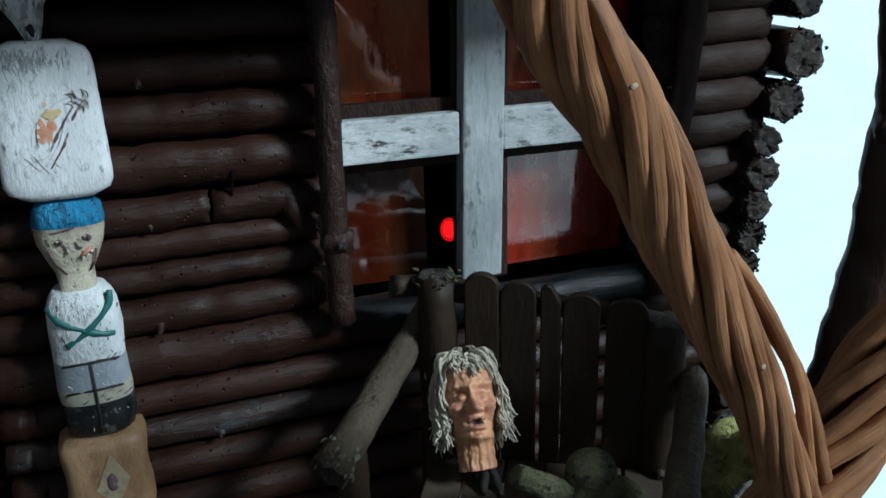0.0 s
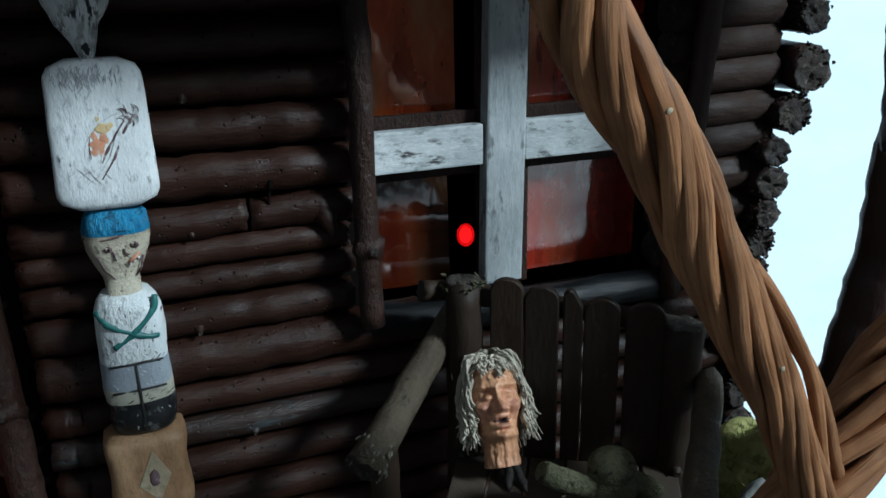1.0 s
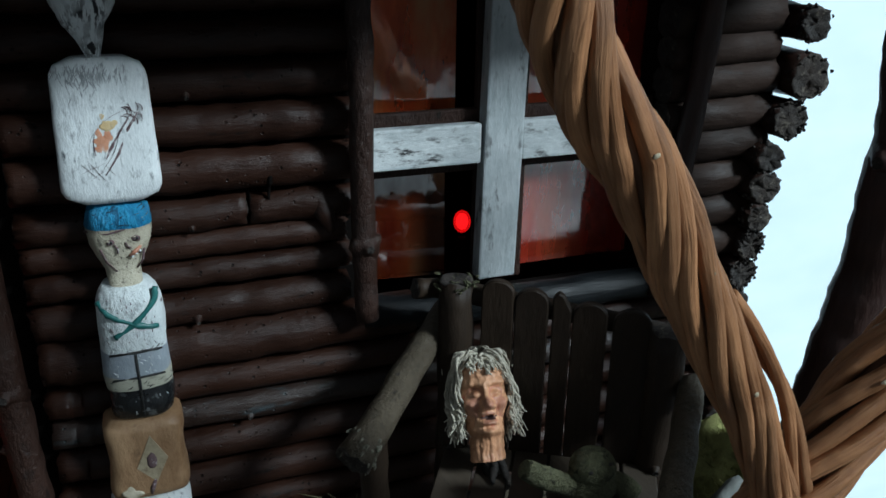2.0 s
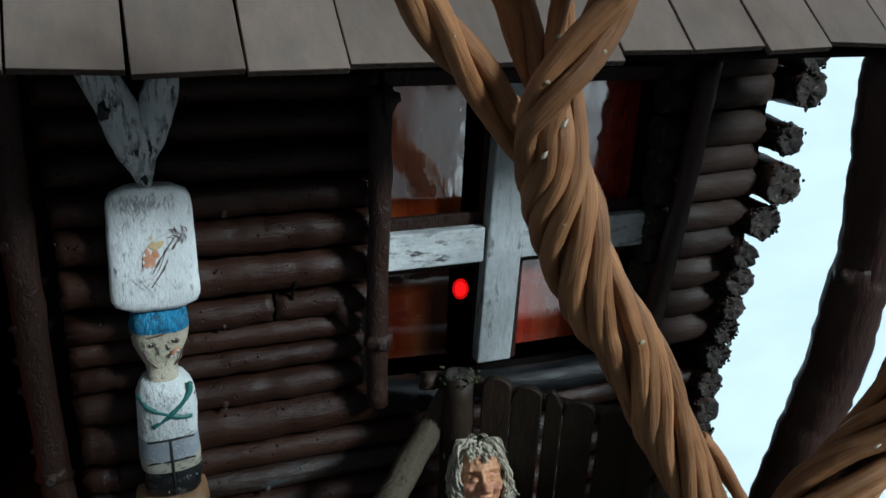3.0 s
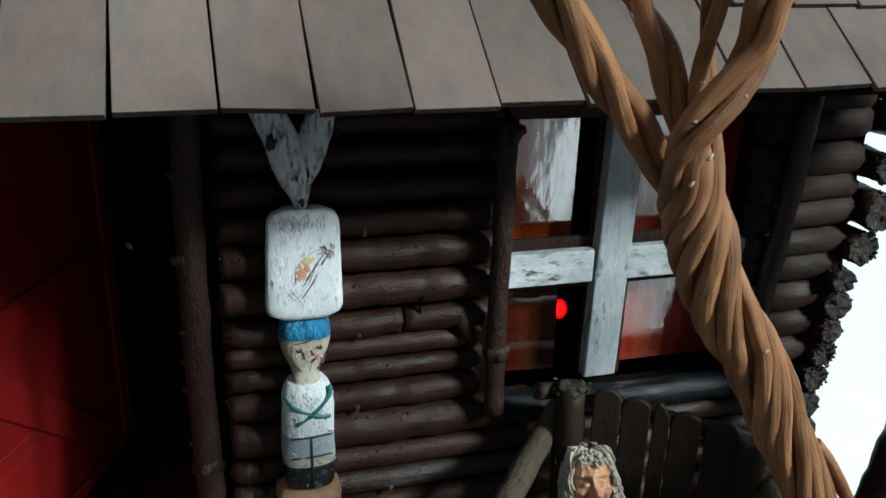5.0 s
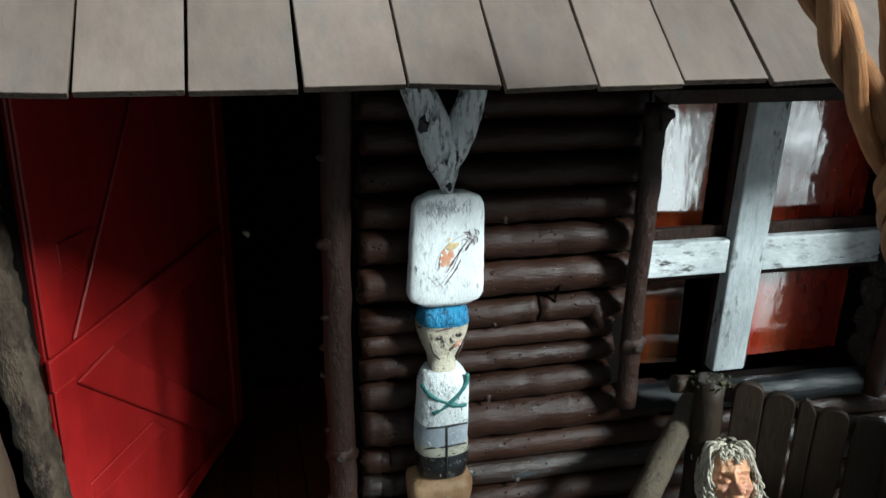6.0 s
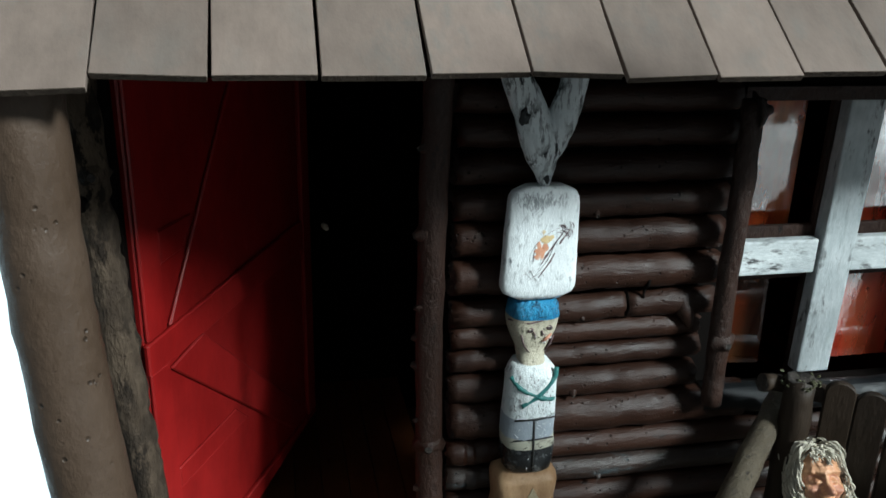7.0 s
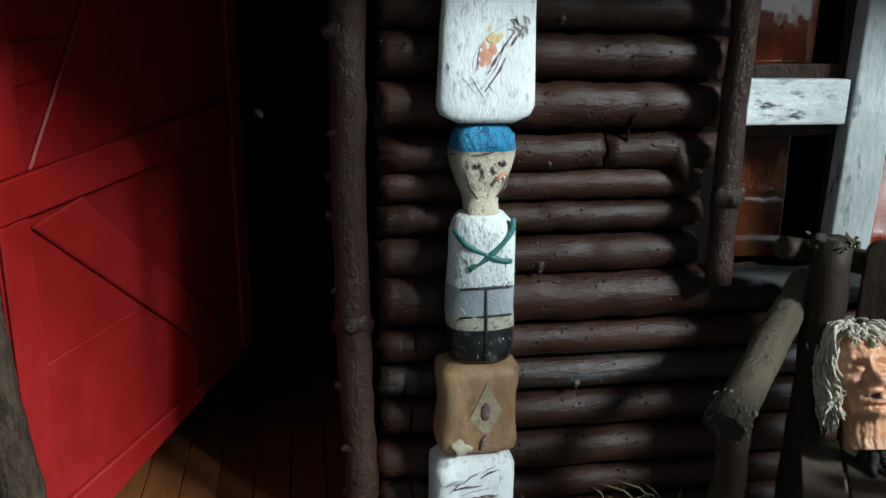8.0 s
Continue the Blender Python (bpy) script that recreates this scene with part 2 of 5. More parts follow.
M_GLOW_SHEET = painted("glowing_white_sheet", (0.1, 0.12, 0.12), (0.12, 0.14, 0.14), (0.1, 0.11, 0.11), 0.33, 0.9, (1, 0.2, 1), 6, 0.001, (1, 1))

# the backdrop's brightness is its own emission, not light falling on it
_b = M_GLOW_SHEET.node_tree.nodes["Principled BSDF"]
_s = noise_tex(M_GLOW_SHEET.node_tree, 5, (1, 1, 2.5), 3)
M_GLOW_SHEET.node_tree.links.new(ramp(M_GLOW_SHEET.node_tree, _s.outputs[0], [(0.35, (0.64, 0.84, 0.9)), (0.7, (0.72, 0.93, 0.98))]), _b.inputs["Emission Color"])
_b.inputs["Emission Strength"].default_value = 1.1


def pane_material(name, thin, gloss, red=1.0):
    """Red film on a pane: see-through in part, wavy and shiny, with duller streaks."""
    m, nt, b = shader(name, 0.3)
    streak = noise_tex(nt, 60, (1.5, 1, 0.35), 6, 0.62)
    tone = noise_tex(nt, 38, (1.2, 1, 0.45), 5, 0.6)
    wav = noise_tex(nt, 50, (1, 1, 0.6), 3)
    fine = noise_tex(nt, 240, (1.6, 1, 0.5), 4)
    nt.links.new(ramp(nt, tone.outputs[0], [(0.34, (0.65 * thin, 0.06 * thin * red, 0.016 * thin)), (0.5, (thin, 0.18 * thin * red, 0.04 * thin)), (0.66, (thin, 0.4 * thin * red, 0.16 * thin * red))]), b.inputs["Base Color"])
    n1 = bump(nt, b, wav.outputs[0], 0.05, 0.004)
    bump(nt, b, fine.outputs[0], 0.05, 0.0006, n1)
    clear = nt.nodes.new("ShaderNodeBsdfTransparent")
    clear.inputs[0].default_value = (0.9, 0.25, 0.12, 1)
    gl = nt.nodes.new("ShaderNodeBsdfGlossy")
    gl.inputs["Roughness"].default_value = 0.04
    gl.inputs["Color"].default_value = (0.97, 0.99, 1.0, 1)
    nt.links.new(b.inputs["Normal"].links[0].from_socket, gl.inputs["Normal"])
    s1 = nt.nodes.new("ShaderNodeMixShader")
    s1.inputs[0].default_value = 0.07
    nt.links.new(b.outputs[0], s1.inputs[1])
    nt.links.new(clear.outputs[0], s1.inputs[2])
    s2 = nt.nodes.new("ShaderNodeMixShader")
    nt.links.new(ramp(nt, streak.outputs[0], [(0.38, (gloss * 0.55,) * 3), (0.58, (gloss,) * 3)]), s2.inputs[0])
    nt.links.new(s1.outputs[0], s2.inputs[1])
    nt.links.new(gl.outputs[0], s2.inputs[2])
    nt.links.new(s2.outputs[0], nt.nodes["Material Output"].inputs["Surface"])
    return m


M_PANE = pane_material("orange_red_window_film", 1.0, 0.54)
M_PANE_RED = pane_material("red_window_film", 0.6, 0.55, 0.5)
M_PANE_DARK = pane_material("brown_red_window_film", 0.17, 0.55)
# thin glowing shell, added to draw a soft halo round the red lamp
M_LEDHALO, _, _b = shader("red_lamp_halo", 0.4)
_b.inputs["Base Color"].default_value = (0.5, 0.01, 0.01, 1)
_b.inputs["Emission Color"].default_value = (1.0, 0.006, 0.006, 1)
_b.inputs["Emission Strength"].default_value = 0.7
_b.inputs["Alpha"].default_value = 0.45
M_LED, _, _b = shader("red_lamp_glow", 0.3)
_b.inputs["Base Color"].default_value = (0.8, 0.02, 0.01, 1)
_b.inputs["Emission Color"].default_value = (1.0, 0.006, 0.006, 1)
_b.inputs["Emission Strength"].default_value = 2.2


# ---- mesh helpers ----
WORLD = {}


def empty(name, at, label, category, group="", kind=""):
    ob = new(name)
    ob.location = at
    ob.empty_display_size = 0.01
    WORLD[ob] = Matrix.Translation(at)
    return tagged(ob, label, category, group, kind)


def part(name, bm, mats, parent=None, label=""):
    me = bpy.data.meshes.new(name)
    bm.normal_update()
    bm.to_mesh(me)
    bm.free()
    for m in mats if isinstance(mats, (list, tuple)) else [mats]:
        me.materials.append(m)
    ob = new(name, me)
    WORLD[ob] = Matrix.Identity(4)
    if parent is not None:
        ob.parent = parent
        ob.matrix_parent_inverse = WORLD[parent].inverted()
    if label:
        ob["label"] = label
    return ob


def spline(points, steps):
    """Points of a smooth curve through the given rows (place and any further values)."""
    p = [np.array(q, float) for q in points]
    if len(p) == 2:
        return [p[0] + (p[1] - p[0]) * i / steps for i in range(steps + 1)]
    p = [2 * p[0] - p[1]] + p + [2 * p[-1] - p[-2]]
    out = []
    for i in range(1, len(p) - 2):
        for k in range(steps):
            t = k / steps
            a, b, c, d = p[i - 1:i + 3]
            out.append(0.5 * (2 * b + (c - a) * t + (2 * a - 5 * b + 4 * c - d) * t ** 2 + (3 * b - a - 3 * c + d) * t ** 3))
    out.append(p[-2])
    return out


def tube(bm, rows, seg=12, rough=0.0, seed=0.0, freq=120.0, mat=0, end_mat=None, ragged=0.0, flat=1.0, smooth=True, along=False, ribs=None):
    """A tube along rows of (x, y, z, radius), with uneven skin and rough ends; ribs: (count, depth, turns per ring)."""
    pts = [Vector(r[:3]) for r in rows]
    n = len(pts)
    up = None
    rings = []
    if along:           # the skin's grain follows the tube
        lay = bm.loops.layers.uv.verify()
        run = [0.0]
        for i in range(1, n):
            run.append(run[-1] + (pts[i] - pts[i - 1]).length)
    for i in range(n):
        d = (pts[min(i + 1, n - 1)] - pts[max(i - 1, 0)]).normalized()
        if up is None:
            up = Vector((0, 0, 1)) if abs(d.z) < 0.8 else Vector((0, 1, 0))
        side = d.cross(up).normalized()
        up = side.cross(d).normalized()
        ring = []
        for k in range(seg):
            a = 2 * math.pi * k / seg
            w = side * math.cos(a) + up * math.sin(a) * flat
            q = pts[i] + w * rows[i][3] * (1 if ribs is None else 1 + ribs[1] * (abs(math.cos(0.5 * ribs[0] * (a + ribs[2] * i))) - 0.6 + 0.5 * noise.noise((a * 2.1, i * 0.07, seed))))
            if rough:
                s = Vector((q.x, q.y, q.z + seed)) * freq
                q += w * rows[i][3] * rough * (noise.noise(s) + 0.5 * noise.noise(s * 2.7))
            if ragged and i in (0, n - 1):
                q += d * (1 if i else -1) * ragged * (noise.noise(q * 900 + Vector((seed, 0, 0))) + 0.4)
            ring.append(bm.verts.new(q))
        rings.append(ring)
    for i in range(n - 1):
        for k in range(seg):
            f = bm.faces.new((rings[i][k], rings[i + 1][k], rings[i + 1][(k + 1) % seg], rings[i][(k + 1) % seg]))
            f.material_index, f.smooth = mat, smooth
            if along:
                for loop, (ii, kk) in zip(f.loops, ((i, k), (i + 1, k), (i + 1, k + 1), (i, k + 1))):
                    loop[lay].uv = (run[ii] + seed * 0.37, kk / seg * 0.02 + seed * 0.11)
    em = mat if end_mat is None else end_mat
    for i, sgn in ((0, -1), (n - 1, 1)):
        ring = rings[i]
        c = sum((v.co for v in ring), Vector()) / seg
        d = (pts[i] - pts[i - sgn]).normalized()
        prev = ring
        for share in (0.82, 0.58, 0.3) if ragged else (0.6,):
            loop = []
            for v in ring:
                q = c + (v.co - c) * share
                if ragged:
                    q += d * ragged * (noise.noise(q * 1500 + Vector((seed, 3, 0))) - 0.3 * (1 - share))
                loop.append(bm.verts.new(q))
            for k in range(seg):
                vs = (prev[k], loop[k], loop[(k + 1) % seg], prev[(k + 1) % seg])
                f = bm.faces.new(vs if sgn > 0 else vs[::-1])
                f.material_index, f.smooth = em, True
            prev = loop
        cv = bm.verts.new(c)
        for k in range(seg):
            vs = (prev[k], cv, prev[(k + 1) % seg])
            f = bm.faces.new(vs if sgn > 0 else vs[::-1])
            f.material_index, f.smooth = em, True
    return bm


def box(bm, lo, hi, bevel=0.0, mat=0, m=None):
    vs = bmesh.ops.create_cube(bm, size=1)["verts"]
    for v in vs:
        v.co = Vector([l + (h - l) * (c + 0.5) for l, h, c in zip(lo, hi, v.co)])
    fs = {f for v in vs for f in v.link_faces}
    for f in fs:
        f.material_index = mat
    if bevel:
        r = bmesh.ops.bevel(bm, geom=list({e for v in vs for e in v.link_edges}), offset=bevel, segments=2, affect="EDGES", profile=0.6)
        vs = list({v for f in r["faces"] for v in f.verts} | {v for v in vs if v.is_valid})
        for f in r["faces"]:
            f.material_index = mat
    if m is not None:
        for v in vs:
            v.co = m @ v.co
    return vs


def stack(bm, rings, seg=28, power=2.6, rough=0.0, seed=0.0, freq=200.0):
    """A solid of level rings (z, cx, cy, half width, half depth, material), with rounded-square outline."""
    loops = []
    for z, cx, cy, a, b, mi in rings:
        loop = []
        for k in range(seg):
            t = 2 * math.pi * k / seg
            c, s = math.cos(t), math.sin(t)
            q = Vector((cx + a * math.copysign(abs(c) ** (2 / power), c), cy + b * math.copysign(abs(s) ** (2 / power), s), z))
            if rough:
                q += Vector((c, s, 0)) * a * rough * noise.noise((q + Vector((0, 0, seed))) * freq)
            loop.append(bm.verts.new(q))
        loops.append(loop)
    for i in range(len(loops) - 1):
        for k in range(seg):
            f = bm.faces.new((loops[i][k], loops[i][(k + 1) % seg], loops[i + 1][(k + 1) % seg], loops[i + 1][k]))
            f.material_index, f.smooth = rings[i][5], True
    for loop, mi, flip in ((loops[0], rings[0][5], True), (loops[-1], rings[-1][5], False)):
        f = bm.faces.new(loop[::-1] if flip else loop)
        f.material_index = mi
    return bm


def blob(bm, at, size, rough=0.0, seed=0.0, freq=200.0, mat=0, sub=3):
    vs = bmesh.ops.create_icosphere(bm, subdivisions=sub, radius=1)["verts"]
    for v in vs:
        q = Vector([c * s for c, s in zip(v.co, size)])
        if rough:
            q *= 1 + rough * noise.noise((q + Vector(at)) * freq + Vector((seed, 0, 0)))
        v.co = q + Vector(at)
    for f in {f for v in vs for f in v.link_faces}:
        f.material_index, f.smooth = mat, True
    return vs


def stick(points, r, seed, steps=8, seg=14, rough=0.1, bend=0.0006, knots=(), ragged=0.0006, end_mat=1, freq=110):
    """A natural stick through the points; knots are (share of its length, direction, size)."""
    rng = random.Random(seed)
    rows = []
    pts = spline([(*p, r if len(p) == 3 else p[3]) if len(p) == 3 else p for p in points], steps)
    for i, q in enumerate(pts):
        o = Vector((noise.noise((seed * 3.1, i * 0.35, 0)), noise.noise((seed * 1.7, i * 0.35, 5)), noise.noise((seed * 2.3, i * 0.35, 9)))) * bend
        rows.append((q[0] + o.x, q[1] + o.y, q[2] + o.z, q[3] * (1 + 0.07 * noise.noise((seed, i * 0.5, 2)))))
    bm = bmesh.new()
    tube(bm, rows, seg, rough, seed, freq, 0, end_mat, ragged)
    for share, way, size in knots:
        q = pts[min(len(pts) - 1, int(share * (len(pts) - 1)))]
        c, w = Vector(q[:3]), Vector(way).normalized()
        tube(bm, [(*(c + w * q[3] * 0.3), size * 2.3), (*(c + w * q[3] * 0.72), size * 1.75), (*(c + w * q[3] * 0.97), size * 1.1), (*(c + w * (q[3] + size * 0.35)), size * 0.75), (*(c + w * (q[3] + size * 0.7)), size * 0.5)], 12, 0.35, seed, 420, 0, end_mat, 0.0006)
    return bm


def box_mesh(lo, hi, bevel=0.0):
    bm = bmesh.new()
    box(bm, lo, hi, bevel)
    return bm


# ---- the ground ----
def build_ground():
    bm = bmesh.new()
    n = 24
    xs = [math.copysign(abs(i / n) ** 3, i) * 40 for i in range(-n, n + 1)]
    grid = [[bm.verts.new((x, y, -0.75)) for x in xs] for y in xs]
    for j in range(2 * n):
        for i in range(2 * n):
            bm.faces.new((grid[j][i], grid[j][i + 1], grid[j + 1][i + 1], grid[j + 1][i]))
    tagged(part("ground", bm, M_GROUND), "plain dark floor far below the model", "ground", kind="structure")
    # unseen white strip added on the floor in front, for the window panes to mirror
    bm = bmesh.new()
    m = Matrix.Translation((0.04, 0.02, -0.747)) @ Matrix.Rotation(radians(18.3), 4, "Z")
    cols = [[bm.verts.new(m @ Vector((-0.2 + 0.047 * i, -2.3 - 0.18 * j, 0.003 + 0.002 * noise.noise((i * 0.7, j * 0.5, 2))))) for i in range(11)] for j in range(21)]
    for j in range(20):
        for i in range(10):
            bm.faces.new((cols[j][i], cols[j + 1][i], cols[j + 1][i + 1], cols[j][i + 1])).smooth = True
    tagged(part("pavement", bm, M_STRIP), "unseen white strip added for the panes to mirror", "floor", kind="structure")
    # bright white distance behind the model, drawn as a sheet that glows by itself
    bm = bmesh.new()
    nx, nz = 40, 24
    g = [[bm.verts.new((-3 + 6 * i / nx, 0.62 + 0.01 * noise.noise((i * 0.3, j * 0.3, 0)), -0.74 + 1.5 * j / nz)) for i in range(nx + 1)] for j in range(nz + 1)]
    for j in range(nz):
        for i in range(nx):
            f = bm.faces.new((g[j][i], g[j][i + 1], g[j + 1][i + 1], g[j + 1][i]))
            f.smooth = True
    tagged(part("backdrop", bm, M_GLOW_SHEET), "glowing white backdrop behind the cabin", "backdrop", kind="structure")
    # unseen wall added in front, so that the panes mirror something dark
    bm = bmesh.new()
    box(bm, (-9, -6.4, -0.75), (9, -6.2, 0.22))
    tagged(part("wall_far", bm, M_DARKWOOD_SHADE), "unseen dark wall added for the panes to mirror", "wall", kind="structure")
    # stand out of view, added to block light bounced up from the floor
    table = empty("table", (-0.02, -0.08, -0.75), "unseen dark wooden stand added under the model cabin", "table")
    part("tabletop", box_mesh((-0.25, -0.19, -0.022), (0.203, 0.2, -0.001), 0.002), M_TABLE, table)
    for x in (-0.22, 0.173):
        for y in (-0.16, 0.17):
            part("leg", box_mesh((x - 0.012, y - 0.012, -0.75), (x + 0.012, y + 0.012, -0.0225), 0.002), M_TABLE, table)

    # the mound of earth under the cabin
    bm = bmesh.new()
    rings, seg = 14, 72
    prev = None
    for j in range(rings + 1):
        s = j / rings
        loop = []
        for k in range(seg):
            a = 2 * math.pi * k / seg
            x = -0.01 + 0.185 * s * math.copysign(abs(math.cos(a)) ** 0.5, math.cos(a))
            y = 0.045 + 0.15 * s * math.copysign(abs(math.sin(a)) ** 0.5, math.sin(a))
            z = 0.021 * (1 - max(0, (s - 0.8) / 0.2) ** 2) + 0.004 * noise.noise((x * 40, y * 40, 1)) * (1 - s ** 6)
            loop.append(bm.verts.new((x, y, max(z, -0.002))))
        if prev:
            for k in range(seg):
                f = bm.faces.new((prev[k], loop[k], loop[(k + 1) % seg], prev[(k + 1) % seg]))
                f.smooth = True
        prev = loop
    bmesh.ops.remove_doubles(bm, verts=bm.verts, dist=1e-5)
    tagged(part("earth_mound", bm, M_EARTH), "dark earth base under the log cabin", "ground", kind="structure")


build_ground()


# ---- the cabin's walls ----
LEFT_LOGS = [(0.2455, 0.0046), (0.234, 0.0052), (0.2222, 0.0054), (0.2095, 0.0055), (0.1968, 0.0056), (0.1842, 0.0061), (0.1701, 0.0066),
             (0.1565, 0.0053), (0.1468, 0.0045), (0.1372, 0.0045), (0.1256, 0.0056), (0.1123, 0.0076), (0.0982, 0.0053), (0.0868, 0.005),
             (0.0745, 0.0058), (0.0602, 0.0062), (0.0476, 0.005), (0.035, 0.0055)]
RIGHT_LOGS = [(0.237, 0.0057), (0.226, 0.0069), (0.2105, 0.0070), (0.199, 0.0060), (0.1875, 0.0063), (0.1748, 0.0062), (0.1636, 0.0065), (0.1498, 0.0070), (0.1367, 0.0069), (0.1234, 0.0069)]
SIDE_ENDS = [(0.1878, 0.2406, 0.0064), (0.187, 0.2275, 0.0075), (0.1818, 0.2085, 0.0066), (0.1833, 0.1892, 0.0086), (0.1778, 0.1732, 0.0075), (0.1698, 0.1592, 0.0057), (0.17, 0.147, 0.0064), (0.1688, 0.1355, 0.0057), (0.1688, 0.1235, 0.0060), (0.1668, 0.1112, 0.0062), (0.1648, 0.0985, 0.0060), (0.1648, 0.086, 0.0062), (0.1648, 0.073, 0.0062), (0.1648, 0.06, 0.0062), (0.1648, 0.046, 0.0064), (0.1648, 0.032, 0.0062)]


def build_walls():
    bm = bmesh.new()
    for lo, hi in (((-0.098, 0.004, 0.015), (0.016, 0.014, 0.262)), ((0.016, 0.004, 0.015), (0.132, 0.014, 0.112)),
                   ((0.016, 0.004, 0.2335), (0.132, 0.014, 0.262)), ((0.132, 0.004, 0.015), (0.172, 0.014, 0.262)),
                   ((-0.1985, 0.004, 0.2445), (-0.098, 0.014, 0.262)), ((-0.23, 0.004, 0.015), (-0.1985, 0.014, 0.262))):
        box(bm, lo, hi, 0.0004)
    front = tagged(part("wall_front", bm, M_DARKWOOD_SHADE), "dark brown log wall with window and doorway", "wall", kind="structure")
    for i, (z, r) in enumerate(LEFT_LOGS):
        x1 = (0.007 if i in (8, 9, 10) else 0.0112) + 0.002 * noise.noise((i * 1.3, 0, 0))
        if z < 0.118:
            x1 = 0.168
        if 0.1 < z < 0.118:
            x1 = 0.03
        knots = ((0.2 + 0.7 * (0.5 + 0.5 * noise.noise((i * 3.3, 9, 0))), (0, -0.8, -0.5), 0.0014),) if i % 3 == 1 else ()
        if i == 7:
            x1, whole = -0.0245, x1
        tilt = 0.0012 * noise.noise((i * 2.1, 4, 0))
        bm = stick([(-0.089 + 0.0025 * noise.noise((i * 1.7, 3, 0)), 0.001 + 0.0012 * noise.noise((i, 7, 0)), z - tilt), (-0.045, 0, z), (x1, 0.0005, z + tilt)], r, 11 + i, 8 if i == 7 else 18, 24, 0.065, 0.0007, knots, 0.0014, freq=150)
        if i == 7:          # a second piece, cut square, with a stub that hooks down
            bm2 = stick([(-0.0225, 0.0005, z + 0.0004), (-0.01, 0, z + 0.0003), (whole, 0.0005, z)], r, 45, 4, 20, 0.13, 0.0007, (), 0.0014, freq=150)
            tube(bm2, spline([(-0.0015, -0.0005, z + 0.0012, 0.0046), (-0.0002, -0.0028, z - 0.002, 0.004), (0.0008, -0.0046, z - 0.0052, 0.0026), (0.0012, -0.0054, z - 0.0078, 0.0015), (0.0013, -0.0057, z - 0.009, 0.0008)], 4), 14, 0.12, 5, 320, 0, 1, 0.0005)
            part("log", bm2, [M_LOG, M_CUT], front, "short log with a hooked branch stub")
        if i == 6:          # dark paint that ran down between two logs
            run = bmesh.new()
            tube(run, spline([(-0.0168, -0.0052, z - 0.002, 0.0008), (-0.0172, -0.0055, z - 0.0045, 0.0007), (-0.0173, -0.0034, z - 0.0068, 0.0007), (-0.0174, -0.0034, z - 0.0088, 0.0005), (-0.0175, -0.0038, z - 0.0102, 0.0002)], 4), 10, 0.6, 3, 600)
            part("drip", run, M_DARKWOOD_SHADE, front, "dark drip of paint across two logs")
        if i == 13:
            part("log", bm, [M_LOGBLUE, M_CUT], front, "log with blue-grey patches")
        else:
            part("log", bm, [M_LOG, M_CUT], front)
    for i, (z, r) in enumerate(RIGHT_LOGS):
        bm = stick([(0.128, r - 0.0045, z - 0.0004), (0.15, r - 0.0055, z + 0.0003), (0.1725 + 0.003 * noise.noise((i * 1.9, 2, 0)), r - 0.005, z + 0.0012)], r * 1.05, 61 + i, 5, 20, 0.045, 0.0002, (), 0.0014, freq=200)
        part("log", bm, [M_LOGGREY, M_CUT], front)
    # the dark blue-grey log under the window
    bm = stick([(0.012, -0.001, 0.1145), (0.06, -0.003, 0.1125), (0.134, -0.002, 0.1105)], 0.0062, 91, 10, 16, 0.12, 0.0006)
    part("log", bm, [M_SILL, M_CUT], front, "blue-grey weathered log under the window")

    bm = bmesh.new()
    box(bm, (0.172, 0.004, 0.015), (0.18, 0.21, 0.262), 0.0004)
    side = tagged(part("wall_side", bm, M_DARKWOOD_SHADE), "dark log side wall with rough sawn log ends", "wall", kind="structure")
    for i, (x, z, r) in enumerate(SIDE_ENDS):
        bm = stick([(x, -0.009 + 0.003 * noise.noise((i, 1.5, 0)), z), (x + 0.001, 0.05, z), (x + 0.002, 0.2, z)], r, 121 + i, 6, 24, 0.2, 0.0004, (), 0.0022)
        rng = random.Random(300 + i)
        for k in range(70):     # torn fibres round the sawn end
            a = rng.uniform(0, 2 * math.pi)
            w = Vector((math.cos(a), -0.25 * rng.random(), math.sin(a)))
            c = Vector((x, -0.0085 + rng.uniform(-0.001, 0.003), z)) + w * r * rng.uniform(0.8, 1.0)
            l = rng.uniform(0.0003, 0.0012)
            tube(bm, [(*c, 0.0008), (*(c + w * l * 0.6 + Vector((0, -l * 0.4, 0))), 0.0006), (*(c + w * l + Vector((0, -l * 0.2, rng.uniform(-l, l) * 0.4))), 0.0002)], 5, mat=1)
        part("log", bm, [M_LOG, M_CUT], side)

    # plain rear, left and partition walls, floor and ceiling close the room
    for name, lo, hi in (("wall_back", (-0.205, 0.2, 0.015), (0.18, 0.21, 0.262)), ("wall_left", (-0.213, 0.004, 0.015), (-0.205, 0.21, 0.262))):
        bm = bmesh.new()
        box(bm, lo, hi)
        tagged(part(name, bm, M_DARKWOOD_SHADE), "plain inner wall of the cabin, near-black for the room's shade", "wall", kind="structure")
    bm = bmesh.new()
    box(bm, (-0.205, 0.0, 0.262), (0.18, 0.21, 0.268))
    tagged(part("ceiling", bm, M_DARKWOOD_SHADE), "board ceiling of the cabin, near-black for the room's shade", "ceiling", kind="structure")
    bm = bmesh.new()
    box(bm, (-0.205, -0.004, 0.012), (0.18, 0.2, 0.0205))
    floor = tagged(part("floor", bm, M_DARKWOOD_SHADE), "varnished brown plank floor behind the doorway", "floor", kind="structure")
    for i in range(9):
        bm = bmesh.new()
        x = -0.2 + i * 0.0135
        box(bm, (x, -0.012, 0.0205), (x + 0.0131, 0.198, 0.024), 0.0004)
        part("plank", bm, M_FLOOR, floor)


build_walls()


